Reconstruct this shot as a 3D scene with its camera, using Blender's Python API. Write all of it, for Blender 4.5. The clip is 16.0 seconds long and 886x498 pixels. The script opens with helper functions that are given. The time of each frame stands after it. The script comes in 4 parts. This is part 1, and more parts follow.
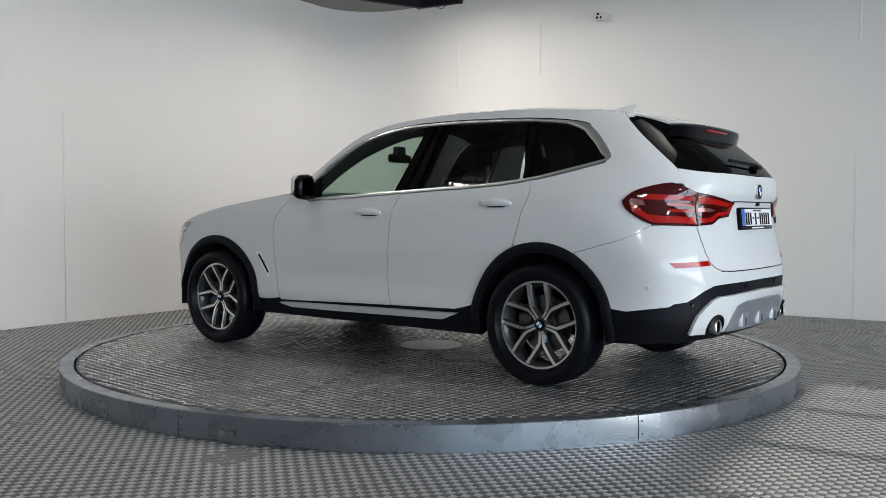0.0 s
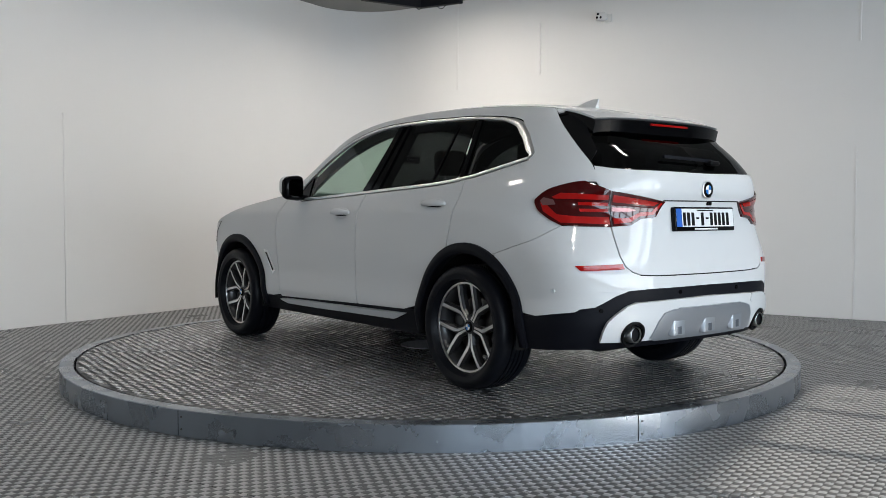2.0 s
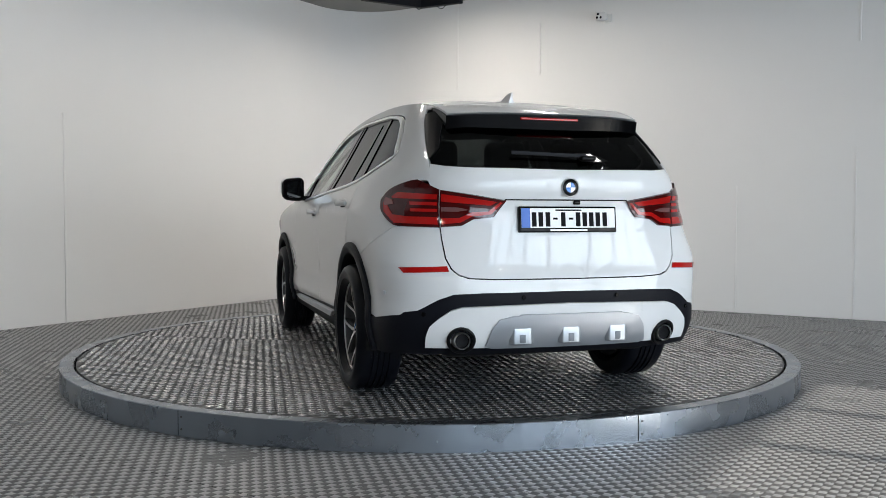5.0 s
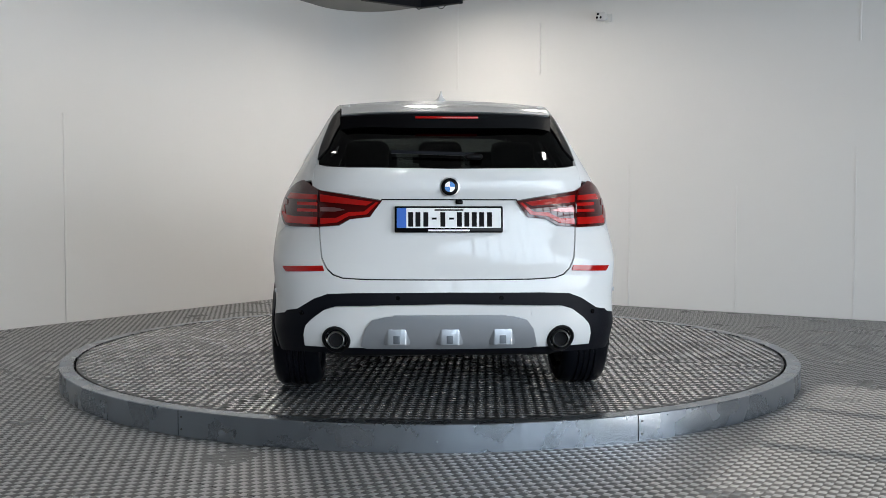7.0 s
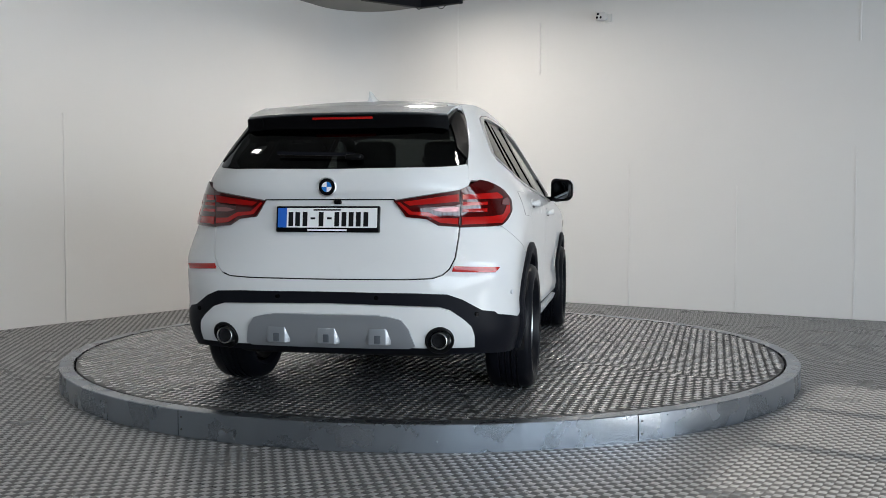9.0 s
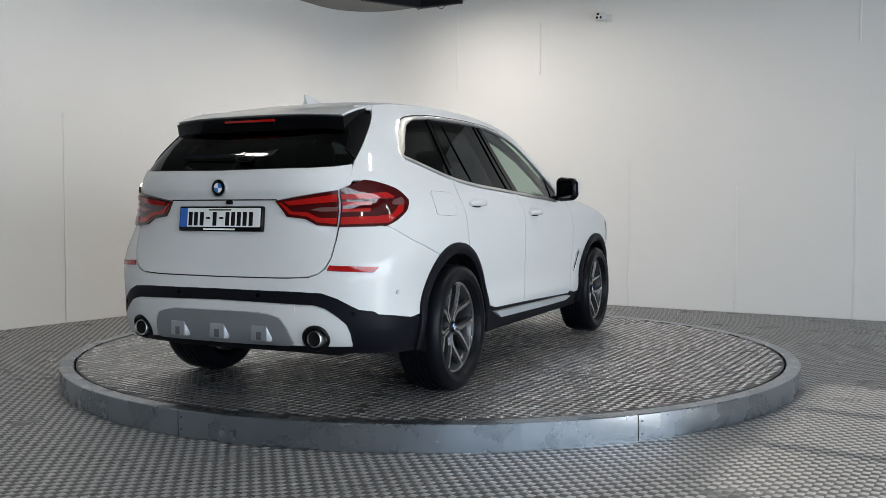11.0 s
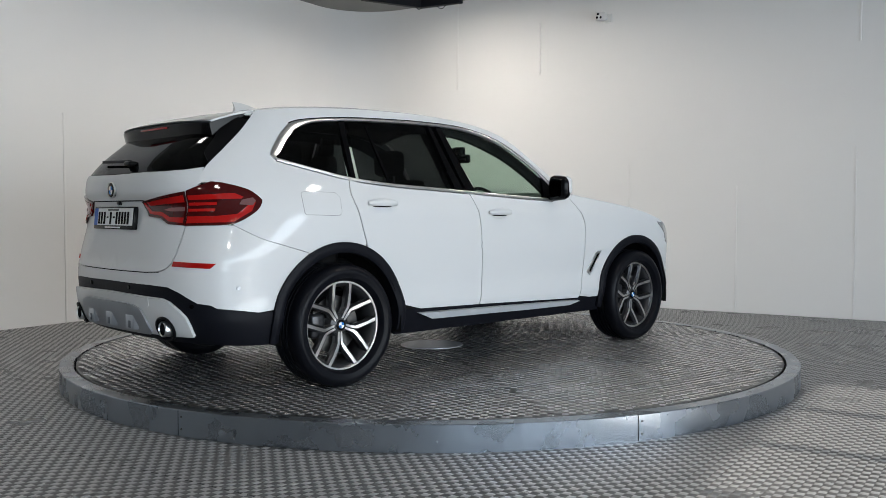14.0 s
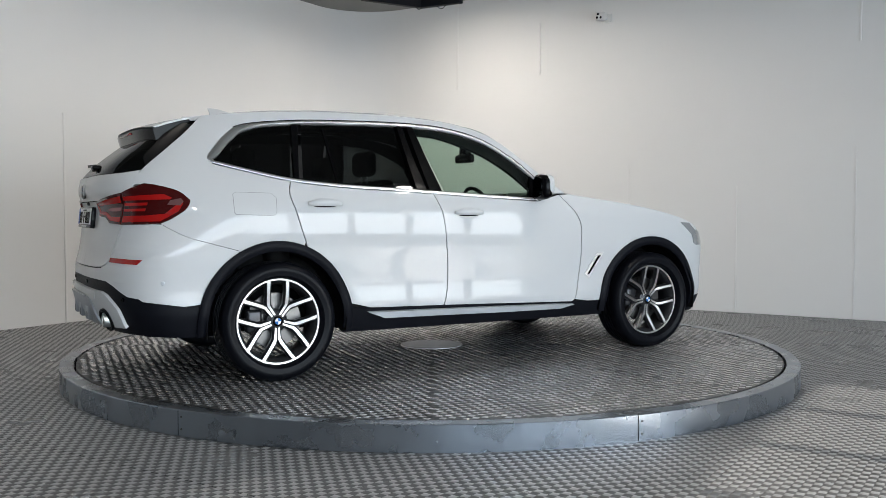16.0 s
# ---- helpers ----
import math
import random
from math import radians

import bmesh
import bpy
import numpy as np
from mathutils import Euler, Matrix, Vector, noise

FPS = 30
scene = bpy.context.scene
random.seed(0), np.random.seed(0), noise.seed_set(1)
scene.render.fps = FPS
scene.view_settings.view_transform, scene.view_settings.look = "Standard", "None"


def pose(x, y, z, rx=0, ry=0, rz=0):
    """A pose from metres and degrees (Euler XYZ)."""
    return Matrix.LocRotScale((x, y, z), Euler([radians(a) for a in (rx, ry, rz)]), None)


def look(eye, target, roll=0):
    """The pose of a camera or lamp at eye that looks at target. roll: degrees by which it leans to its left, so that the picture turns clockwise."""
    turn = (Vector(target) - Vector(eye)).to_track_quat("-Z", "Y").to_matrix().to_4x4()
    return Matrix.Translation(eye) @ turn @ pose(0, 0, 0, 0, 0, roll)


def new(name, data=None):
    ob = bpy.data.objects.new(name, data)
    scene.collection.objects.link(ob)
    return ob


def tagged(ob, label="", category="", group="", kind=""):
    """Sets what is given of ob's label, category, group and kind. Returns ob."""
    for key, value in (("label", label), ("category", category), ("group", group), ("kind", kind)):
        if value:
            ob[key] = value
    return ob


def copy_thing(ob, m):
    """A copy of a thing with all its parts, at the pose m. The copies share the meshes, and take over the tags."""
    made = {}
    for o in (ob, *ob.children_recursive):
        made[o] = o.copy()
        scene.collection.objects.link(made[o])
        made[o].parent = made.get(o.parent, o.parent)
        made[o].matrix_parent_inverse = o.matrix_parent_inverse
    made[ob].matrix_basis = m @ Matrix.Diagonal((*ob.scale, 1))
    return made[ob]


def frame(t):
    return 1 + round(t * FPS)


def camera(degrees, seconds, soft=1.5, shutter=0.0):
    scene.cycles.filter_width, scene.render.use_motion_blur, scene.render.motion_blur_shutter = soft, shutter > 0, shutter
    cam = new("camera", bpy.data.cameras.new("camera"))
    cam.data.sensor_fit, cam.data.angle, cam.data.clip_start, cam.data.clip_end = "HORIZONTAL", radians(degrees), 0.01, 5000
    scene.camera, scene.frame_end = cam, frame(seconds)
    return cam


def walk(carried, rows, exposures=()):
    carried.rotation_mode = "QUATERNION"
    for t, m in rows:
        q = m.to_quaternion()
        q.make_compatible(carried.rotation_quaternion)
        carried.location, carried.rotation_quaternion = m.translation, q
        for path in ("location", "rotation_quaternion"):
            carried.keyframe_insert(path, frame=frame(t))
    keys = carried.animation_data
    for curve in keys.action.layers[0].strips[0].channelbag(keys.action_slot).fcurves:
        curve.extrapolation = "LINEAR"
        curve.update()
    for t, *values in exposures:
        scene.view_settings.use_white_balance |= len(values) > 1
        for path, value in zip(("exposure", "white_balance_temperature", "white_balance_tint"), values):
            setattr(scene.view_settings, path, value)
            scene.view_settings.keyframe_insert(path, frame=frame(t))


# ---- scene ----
# ---- camera ----
cam = camera(52.1, 16.0, soft=0.6)
CAM = pose(0, -6.8175, 0.997, 90 - 2.315, -0.063, -0.705)
walk(cam, [(0.0, CAM), (16.0, CAM)])

# ---- the room's plan: two walls at right angles with a rounded corner ----
FLOOR_Z, CEIL_Z = -0.134, 3.82
CORNER = Vector((-1.34, 6.56, 0))
U = Vector((0.834, -0.552, 0)).normalized()       # along the long wall, away from the corner
V = Vector((-0.552, -0.834, 0)).normalized()      # along the other wall, towards the camera
ROOM_A, ROOM_B, COVE, LEFT = 14.0, 21.0, 0.8, 0.28


def room(a, b, z):
    p = CORNER + U * a + V * b
    return Vector((p.x, p.y, z))


# ---- light ----
world = bpy.data.worlds.new("world")
scene.world = world
world.use_nodes = True
sky = world.node_tree.nodes.new("ShaderNodeTexSky")
sky.sky_type, sky.sun_disc = "NISHITA", False
sky.sun_elevation, sky.sun_rotation = radians(26.5), radians(123.5)
bg = world.node_tree.nodes["Background"]
bg.inputs["Strength"].default_value = 0.12
world.node_tree.links.new(sky.outputs[0], bg.inputs["Color"])
scene.view_settings.exposure = 0.15
sun = bpy.data.lights.new("sun", "SUN")
sun.energy, sun.angle, sun.color = 5.0, radians(0.6), (1.0, 0.94, 0.85)
sun_ob = new("sun", sun)
sun_ob.matrix_world = look(room(22, 9, 8), room(22, 9, 8) - U * math.cos(radians(26.5)) - Vector((0, 0, math.sin(radians(26.5)))))


def area_lamp(name, at, facing, sx, sy, power, colour):
    d = bpy.data.lights.new(name, "AREA")
    d.shape, d.size, d.size_y, d.energy, d.color = "RECTANGLE", sx, sy, power, colour
    ob = new(name, d)
    ob.matrix_world = look(at, at + facing, 33.5 if facing.z < -0.5 else 0)
    return ob


area_lamp("daylight_side", room(ROOM_A + 0.3, 11.0, 1.75), -U, 14.0, 3.1, 1150, (0.70, 0.85, 1.0))
# First two follow reflections; the others are added unseen to brighten walls and floor.
LIGHTS = [(3.35, 6.93, 12), (7.32, 5.1, 26), (6.3, 2.6, 16), (2.6, 1.7, 54), (4.4, 1.8, 14), (2.7, 4.9, 24), (3.4, 11.5, 8), (7.5, 9.6, 34), (12.0, 5.0, 8), (12.0, 9.6, 30), (7.5, 14.0, 34)]
for a, b, p in LIGHTS:
    area_lamp("tube_fill_light", room(a, b, CEIL_Z - 0.085), Vector((0.001, 0, -1)), 0.46, 0.2, p, (1.0, 0.94, 0.87))


# ---- materials ----
def material(name, colour, rough=0.5, metal=0.0, vary=0.0, scale=6.0, bump=0.0, bump_scale=60.0, coat=0.0, spec=0.5, rough_vary=0.0):
    m = bpy.data.materials.new(name)
    m.use_nodes = True
    nt = m.node_tree
    b = nt.nodes["Principled BSDF"]
    b.inputs["Base Color"].default_value = (*colour, 1)
    b.inputs["Roughness"].default_value = rough
    b.inputs["Metallic"].default_value = metal
    b.inputs["Coat Weight"].default_value = coat
    b.inputs["Coat Roughness"].default_value = 0.02
    b.inputs["Specular IOR Level"].default_value = spec
    tc = nt.nodes.new("ShaderNodeTexCoord")
    if vary or rough_vary:
        n = nt.nodes.new("ShaderNodeTexNoise")
        n.inputs["Scale"].default_value, n.inputs["Detail"].default_value = scale, 6
        nt.links.new(tc.outputs["Object"], n.inputs["Vector"])
        if vary:
            mx = nt.nodes.new("ShaderNodeMix")
            mx.data_type = "RGBA"
            mx.inputs["A"].default_value = (*[c * (1 - vary) for c in colour], 1)
            mx.inputs["B"].default_value = (*[min(1, c * (1 + vary)) for c in colour], 1)
            nt.links.new(n.outputs["Fac"], mx.inputs["Factor"])
            nt.links.new(mx.outputs["Result"], b.inputs["Base Color"])
        if rough_vary:
            mr = nt.nodes.new("ShaderNodeMapRange")
            mr.inputs["To Min"].default_value, mr.inputs["To Max"].default_value = max(0, rough - rough_vary), rough + rough_vary
            mr.inputs["From Min"].default_value, mr.inputs["From Max"].default_value = 0.3, 0.7
            nt.links.new(n.outputs["Fac"], mr.inputs["Value"])
            nt.links.new(mr.outputs["Result"], b.inputs["Roughness"])
    if bump:
        n2 = nt.nodes.new("ShaderNodeTexNoise")
        n2.inputs["Scale"].default_value, n2.inputs["Detail"].default_value = bump_scale, 5
        nt.links.new(tc.outputs["Object"], n2.inputs["Vector"])
        bp = nt.nodes.new("ShaderNodeBump")
        bp.inputs["Strength"].default_value, bp.inputs["Distance"].default_value = bump, 0.004
        nt.links.new(n2.outputs["Fac"], bp.inputs["Height"])
        nt.links.new(bp.outputs["Normal"], b.inputs["Normal"])
    return m


def tinted_glass(name, colour, rough=0.0, gloss=0.92):
    m = bpy.data.materials.new(name)
    m.use_nodes = True
    nt = m.node_tree
    nt.nodes.remove(nt.nodes["Principled BSDF"])
    lw = nt.nodes.new("ShaderNodeLayerWeight")
    lw.inputs["Blend"].default_value = 0.5
    pw = nt.nodes.new("ShaderNodeMath")
    pw.operation = "POWER"
    pw.inputs[1].default_value = 5.0
    nt.links.new(lw.outputs["Facing"], pw.inputs[0])
    fr = nt.nodes.new("ShaderNodeMath")
    fr.operation = "MULTIPLY_ADD"
    fr.inputs[1].default_value, fr.inputs[2].default_value = gloss, 0.06 * gloss
    nt.links.new(pw.outputs[0], fr.inputs[0])
    tr = nt.nodes.new("ShaderNodeBsdfTransparent")
    tr.inputs["Color"].default_value = (*colour, 1)
    gl = nt.nodes.new("ShaderNodeBsdfGlossy")
    gl.inputs["Roughness"].default_value = rough
    mx = nt.nodes.new("ShaderNodeMixShader")
    nt.links.new(fr.outputs[0], mx.inputs[0])
    nt.links.new(tr.outputs[0], mx.inputs[1])
    nt.links.new(gl.outputs[0], mx.inputs[2])
    nt.links.new(mx.outputs[0], nt.nodes["Material Output"].inputs["Surface"])
    return m


WALL = material("wall_paint", (0.825, 0.80, 0.775), 0.75, vary=0.03, scale=0.7, bump=0.05, bump_scale=25)
# Unseen walls get a dark colour in place of an unlit hall's gloom.
HALL = material("unlit_hall_tone", (0.11, 0.108, 0.104), 0.7, vary=0.12, scale=1.2)
CEILING = material("ceiling_paint", (0.26, 0.255, 0.24), 0.8, vary=0.06, scale=1.0)
# Dark bars and bright pads: the glint on one metal put into base colours.
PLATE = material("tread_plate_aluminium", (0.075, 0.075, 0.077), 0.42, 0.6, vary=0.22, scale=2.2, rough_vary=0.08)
FLOOR_BAR = material("shaded_floor_bars", (0.12, 0.12, 0.12), 0.40, 0.3, vary=0.2, scale=2.0, rough_vary=0.08)
FLOOR_PAD = material("lit_floor_pads", (0.37, 0.37, 0.37), 0.32, 0.3, vary=0.16, scale=3.0, rough_vary=0.08)
LUG = material("lit_deck_pads", (0.60, 0.60, 0.605), 0.26, 0.65, vary=0.16, scale=7.0, rough_vary=0.07)


def tread_floor():
    """Tread plate for the wide floor: a chequer of lit pads and shaded bars put into the colour, run along the long
    wall.
    """
    m = material("tread_floor_aluminium", (0.3, 0.3, 0.3), 0.36, 0.7, vary=0.2, scale=1.5, rough_vary=0.07)
    nt = m.node_tree
    b = nt.nodes["Principled BSDF"]
    tc = nt.nodes.new("ShaderNodeTexCoord")
    mp = nt.nodes.new("ShaderNodeMapping")
    mp.vector_type = "TEXTURE"
    mp.inputs["Location"].default_value = (CORNER.x, CORNER.y, 0.4)
    mp.inputs["Rotation"].default_value = (0, 0, math.atan2(U.y, U.x))
    ck = nt.nodes.new("ShaderNodeTexChecker")
    ck.inputs["Scale"].default_value = 1 / 0.036
    ck.inputs["Color1"].default_value = (0.07, 0.069, 0.068, 1)
    ck.inputs["Color2"].default_value = (0.23, 0.228, 0.225, 1)
    nt.links.new(tc.outputs["Object"], mp.inputs["Vector"])
    nt.links.new(mp.outputs["Vector"], ck.inputs["Vector"])
    old = b.inputs["Base Color"].links[0].from_socket
    mx = nt.nodes.new("ShaderNodeMix")
    mx.data_type, mx.blend_type = "RGBA", "OVERLAY"
    mx.inputs["Factor"].default_value = 0.5
    nt.links.new(ck.outputs["Color"], mx.inputs["A"])
    nt.links.new(old, mx.inputs["B"])
    nt.links.new(mx.outputs["Result"], b.inputs["Base Color"])
    bp = nt.nodes.new("ShaderNodeBump")
    bp.inputs["Strength"].default_value, bp.inputs["Distance"].default_value = 0.5, 0.002
    nt.links.new(ck.outputs["Fac"], bp.inputs["Height"])
    nt.links.new(bp.outputs["Normal"], b.inputs["Normal"])
    return m


FLOOR_PLATE = tread_floor()
RIM_STEEL = material("galvanised_steel", (0.29, 0.32, 0.36), 0.28, 0.9, vary=0.12, scale=5.0, rough_vary=0.06, bump=0.02, bump_scale=30)
GAP = material("gap_black", (0.008, 0.008, 0.009), 0.8, spec=0.1)
PAINT = material("white_car_paint", (0.61, 0.615, 0.62), 0.4, coat=0.65, spec=0.1)
BLACK = material("black_plastic", (0.0045, 0.005, 0.008), 0.5, bump=0.06, bump_scale=900, spec=0.12)
GLOSS_BLACK = material("gloss_black", (0.003, 0.003, 0.0034), 0.10, spec=0.10)
MATT_BLACK = material("satin_black", (0.004, 0.004, 0.0045), 0.35, spec=0.12)
MIRROR = material("mirror_glass", (0.09, 0.095, 0.10), 0.02, 1.0)
DARK = material("dark_underside", (0.006, 0.006, 0.006), 0.8, spec=0.2)
INTERIOR = material("interior_dark", (0.009, 0.009, 0.0095), 0.6, spec=0.15)
RUBBER = material("tyre_rubber", (0.0038, 0.0043, 0.0065), 0.38, vary=0.2, scale=30, bump=0.08, bump_scale=300, spec=0.12)
RIM_DARK = material("rim_grey_paint", (0.045, 0.045, 0.048), 0.28, 0.5)
RIM_BRIGHT = material("machined_alloy", (0.62, 0.61, 0.60), 0.30, 1.0)
RIM_GREY = material("rim_grey_lacquer", (0.05, 0.05, 0.054), 0.3, 0.85)
CHROME = material("satin_chrome", (0.80, 0.80, 0.80), 0.30, 1.0)
SKID = material("grey_skid_plastic", (0.36, 0.38, 0.41), 0.36, 0.65, vary=0.06, scale=4.0)
SLOT_SHADE = material("slot_shade_grey", (0.09, 0.10, 0.115), 0.4, 0.3)
SILVER = material("silver_plastic", (0.55, 0.57, 0.60), 0.33, 0.35)
STEEL = material("disc_steel", (0.16, 0.155, 0.15), 0.35, 1.0)
GLASS_CLEAR = tinted_glass("green_tinted_glass", (0.62, 0.72, 0.66))
GLASS_SCREEN = tinted_glass("windscreen_glass", (0.62, 0.72, 0.66), 0.0, 0.15)
GLASS_DARK = tinted_glass("privacy_glass", (0.04, 0.042, 0.045), 0.0, 0.62)
LAMP_RED = material("red_lamp_lens", (0.33, 0.006, 0.005), 0.10)
LAMP_DARK = material("dark_red_lamp_lens", (0.045, 0.002, 0.002), 0.05)
LAMP_CLEAR = material("clear_lamp_lens", (0.24, 0.11, 0.11), 0.12, 0.5)
HEAD_CLEAR = material("clear_headlamp_lens", (0.32, 0.325, 0.33), 0.08, 0.4, coat=1.0)
PLATE_WHITE = material("plate_white", (0.75, 0.75, 0.76), 0.4)
PLATE_BLUE = material("plate_blue", (0.01, 0.10, 0.45), 0.4)
BLUE = material("badge_blue", (0.02, 0.16, 0.5), 0.2)


# ---- mesh helpers ----
def mesh_of(name, bm, mat, smooth=40):
    bmesh.ops.recalc_face_normals(bm, faces=bm.faces)
    me = bpy.data.meshes.new(name)
    if smooth:
        lim = radians(smooth)
        for f in bm.faces:
            f.smooth = True
        for e in bm.edges:
            if len(e.link_faces) == 2 and e.calc_face_angle(0) > lim:
                e.smooth = False
    bm.to_mesh(me)
    bm.free()
    for mm in (mat if isinstance(mat, (list, tuple)) else [mat]):
        me.materials.append(mm)
    return me


def part(name, bm, mat, parent=None, label="", smooth=40):
    ob = new(name, mesh_of(name, bm, mat, smooth))
    ob.parent = parent
    if label:
        ob["label"] = label
    return ob


def box(bm, lo, hi, bevel=0.0, m=None):
    geom = bmesh.ops.create_cube(bm, size=1)["verts"]
    c = [(a + b) / 2 for a, b in zip(lo, hi)]
    for v in geom:
        v.co = Vector([c[i] + v.co[i] * (hi[i] - lo[i]) for i in range(3)])
    if bevel:
        es = list({e for v in geom for e in v.link_edges})
        r = bmesh.ops.bevel(bm, geom=es, offset=bevel, segments=3, profile=0.5, affect="EDGES")
        geom = list({v for f in r["faces"] for v in f.verts} | {v for v in geom if v.is_valid})
    if m:
        bmesh.ops.transform(bm, matrix=m, verts=geom)
    return geom


def lathe(bm, profile, segs=48, axis="y", mat=0):
    """Turn a list of (radius, along) round an axis."""
    rings = []
    for r, h in profile:
        ring = []
        for i in range(segs):
            t = 2 * math.pi * i / segs
            p = (r * math.cos(t), h, r * math.sin(t)) if axis == "y" else (r * math.cos(t), r * math.sin(t), h)
            ring.append(bm.verts.new(p))
        rings.append(ring)
    for a, b in zip(rings, rings[1:]):
        for i in range(segs):
            f = bm.faces.new((a[i], a[(i + 1) % segs], b[(i + 1) % segs], b[i]))
            f.material_index = mat
    return rings


def smooth_curve(tab):
    """A smooth curve through a table of (value, result), with no overshoot."""
    xs, ys = [p[0] for p in tab], [p[1] for p in tab]
    d = [(b - a) / (q - p) for a, b, p, q in zip(ys, ys[1:], xs, xs[1:])]
    t = [d[0]] + [0 if a * b <= 0 else 2 * a * b / (a + b) for a, b in zip(d, d[1:])] + [d[-1]]

    def at(v):
        if v <= xs[0]:
            return ys[0]
        if v >= xs[-1]:
            return ys[-1]
        k = 0
        while v > xs[k + 1]:
            k += 1
        h = xs[k + 1] - xs[k]
        s = (v - xs[k]) / h
        return ((1 + 2 * s) * (1 - s) ** 2 * ys[k] + s * (1 - s) ** 2 * h * t[k]
                + s * s * (3 - 2 * s) * ys[k + 1] + s * s * (s - 1) * h * t[k + 1])
    return at


# ---- room ----
def wall_strip(name, path, z0, z1, label, thick=0.15, mat=WALL):
    bm = bmesh.new()
    n = len(path)
    inner, outer = [], []
    for i, p in enumerate(path):
        d = (path[min(i + 1, n - 1)] - path[max(i - 1, 0)]).normalized()
        nrm = Vector((d.y, -d.x, 0)) * thick
        inner.append([bm.verts.new((p.x, p.y, z)) for z in (z0, z1)])
        outer.append([bm.verts.new((p.x - nrm.x, p.y - nrm.y, z)) for z in (z0, z1)])
    for i in range(n - 1):
        bm.faces.new((inner[i][0], inner[i + 1][0], inner[i + 1][1], inner[i][1]))
        bm.faces.new((outer[i][0], outer[i][1], outer[i + 1][1], outer[i + 1][0]))
        bm.faces.new((inner[i][1], inner[i + 1][1], outer[i + 1][1], outer[i][1]))
        bm.faces.new((inner[i][0], outer[i][0], outer[i + 1][0], inner[i + 1][0]))
    for k in (0, -1):
        bm.faces.new((inner[k][0], inner[k][1], outer[k][1], outer[k][0]))
    return tagged(part(name, bm, mat), label, "wall", kind="structure")


path = [room(LEFT, ROOM_B, 0), room(LEFT, 8, 0), room(LEFT, 5, 0), room(LEFT, 3, 0)]
for i in range(0, 25):
    t = math.pi / 2 * i / 24
    path.append(room(LEFT + COVE - COVE * math.cos(t), COVE - COVE * math.sin(t), 0))
path += [room(3, 0, 0), room(5, 0, 0), room(8, 0, 0), room(ROOM_A, 0, 0)]
wall_strip("wall_back", path, FLOOR_Z - 0.1, CEIL_Z, "smooth off-white plastered wall with a rounded corner")


def window_wall(name, start, along, length, gaps, label):
    """A wall with glazed openings: gaps are (from, to) along it; sill and head are shared."""
    sill, head, th = 0.2, 3.3, 0.2
    inward = Vector((-along.y, along.x, 0))
    bm = bmesh.new()
    m = Matrix((( along.x, -inward.x, 0, start.x), (along.y, -inward.y, 0, start.y), (0, 0, 1, 0), (0, 0, 0, 1)))
    box(bm, (0, 0, FLOOR_Z - 0.1), (length, th, sill), m=m)
    box(bm, (0, 0, head), (length, th, CEIL_Z), m=m)
    edges = [0] + [v for gp in gaps for v in gp] + [length]
    for a, b in zip(edges[::2], edges[1::2]):
        box(bm, (a, 0, sill), (b, th, head), m=m)
    w = tagged(part(name, bm, HALL), label, "wall", kind="structure")
    for k, (a, b) in enumerate(gaps):
        win = tagged(new(name.replace("wall", "window") + "_%d" % (k + 1)), "tall showroom window with dark mullions in the wall", "window", kind="structure")
        count = max(1, round((b - a) / 0.95))
        for i in range(count + 1):
            x = a + (b - a) * i / count
            bm = bmesh.new()
            box(bm, (x - 0.06, 0.06, sill), (x + 0.06, 0.14, head), m=m)
            part("mullion", bm, BLACK, win)
        for z in (sill + 0.04, 1.0, 1.75, 2.5, head - 0.04):
            bm = bmesh.new()
            box(bm, (a, 0.065, z - 0.035), (b, 0.135, z + 0.035), m=m)
            part("transom", bm, BLACK, win)
    return w


window_wall("wall_side", room(ROOM_A, ROOM_B, 0), -V, ROOM_B, [(3.0, 17.0)], "unseen wall with a long showroom window, coloured dark for an unlit hall")
window_wall("wall_front", room(0, ROOM_B, 0), U, ROOM_A, [], "unseen wall with no opening, coloured dark for an unlit hall")


def slab(name, z0, z1, mat, label, category):
    bm = bmesh.new()
    vs = [[bm.verts.new(room(a, b, z)) for a, b in ((-0.2, -0.2), (ROOM_A + 0.2, -0.2), (ROOM_A + 0.2, ROOM_B + 0.2), (-0.2, ROOM_B + 0.2))] for z in (z0, z1)]
    bm.faces.new(vs[0]), bm.faces.new(vs[1])
    for i in range(4):
        bm.faces.new((vs[0][i], vs[0][(i + 1) % 4], vs[1][(i + 1) % 4], vs[1][i]))
    return tagged(part(name, bm, mat, smooth=0), label, category, kind="structure")


slab("floor", FLOOR_Z - 0.1, FLOOR_Z, FLOOR_PLATE, "grey aluminium tread plate floor", "floor")
slab("ceiling", CEIL_Z, CEIL_Z + 0.1, CEILING, "dark grey painted ceiling", "ceiling")

# ---- turntable ----
R_OUT, R_IN, R_DECK = 2.596, 2.510, 2.494
rim = tagged(new("steel_ring"), "fixed galvanised steel ring round the turntable", "ring")
bm = bmesh.new()
rings = lathe(bm, [(R_OUT, FLOOR_Z), (R_OUT, -0.004), (R_OUT - 0.004, 0.0), (R_IN, 0.0), (R_IN, -0.05), (R_IN + 0.02, FLOOR_Z)], 160, "z")
part("ring", bm, RIM_STEEL, rim)
deck = tagged(new("turntable_deck"), "rotating round deck of aluminium tread plates with a centre cover", "turntable")
bm = bmesh.new()
lathe(bm, [(R_DECK, -0.05), (R_DECK, -0.006), (0.0, -0.006)], 128, "z")
part("deck_base", bm, PLATE, deck)
bm = bmesh.new()
lathe(bm, [(0.235, -0.006), (0.232, 0.003), (0.0, 0.004)], 64, "z")
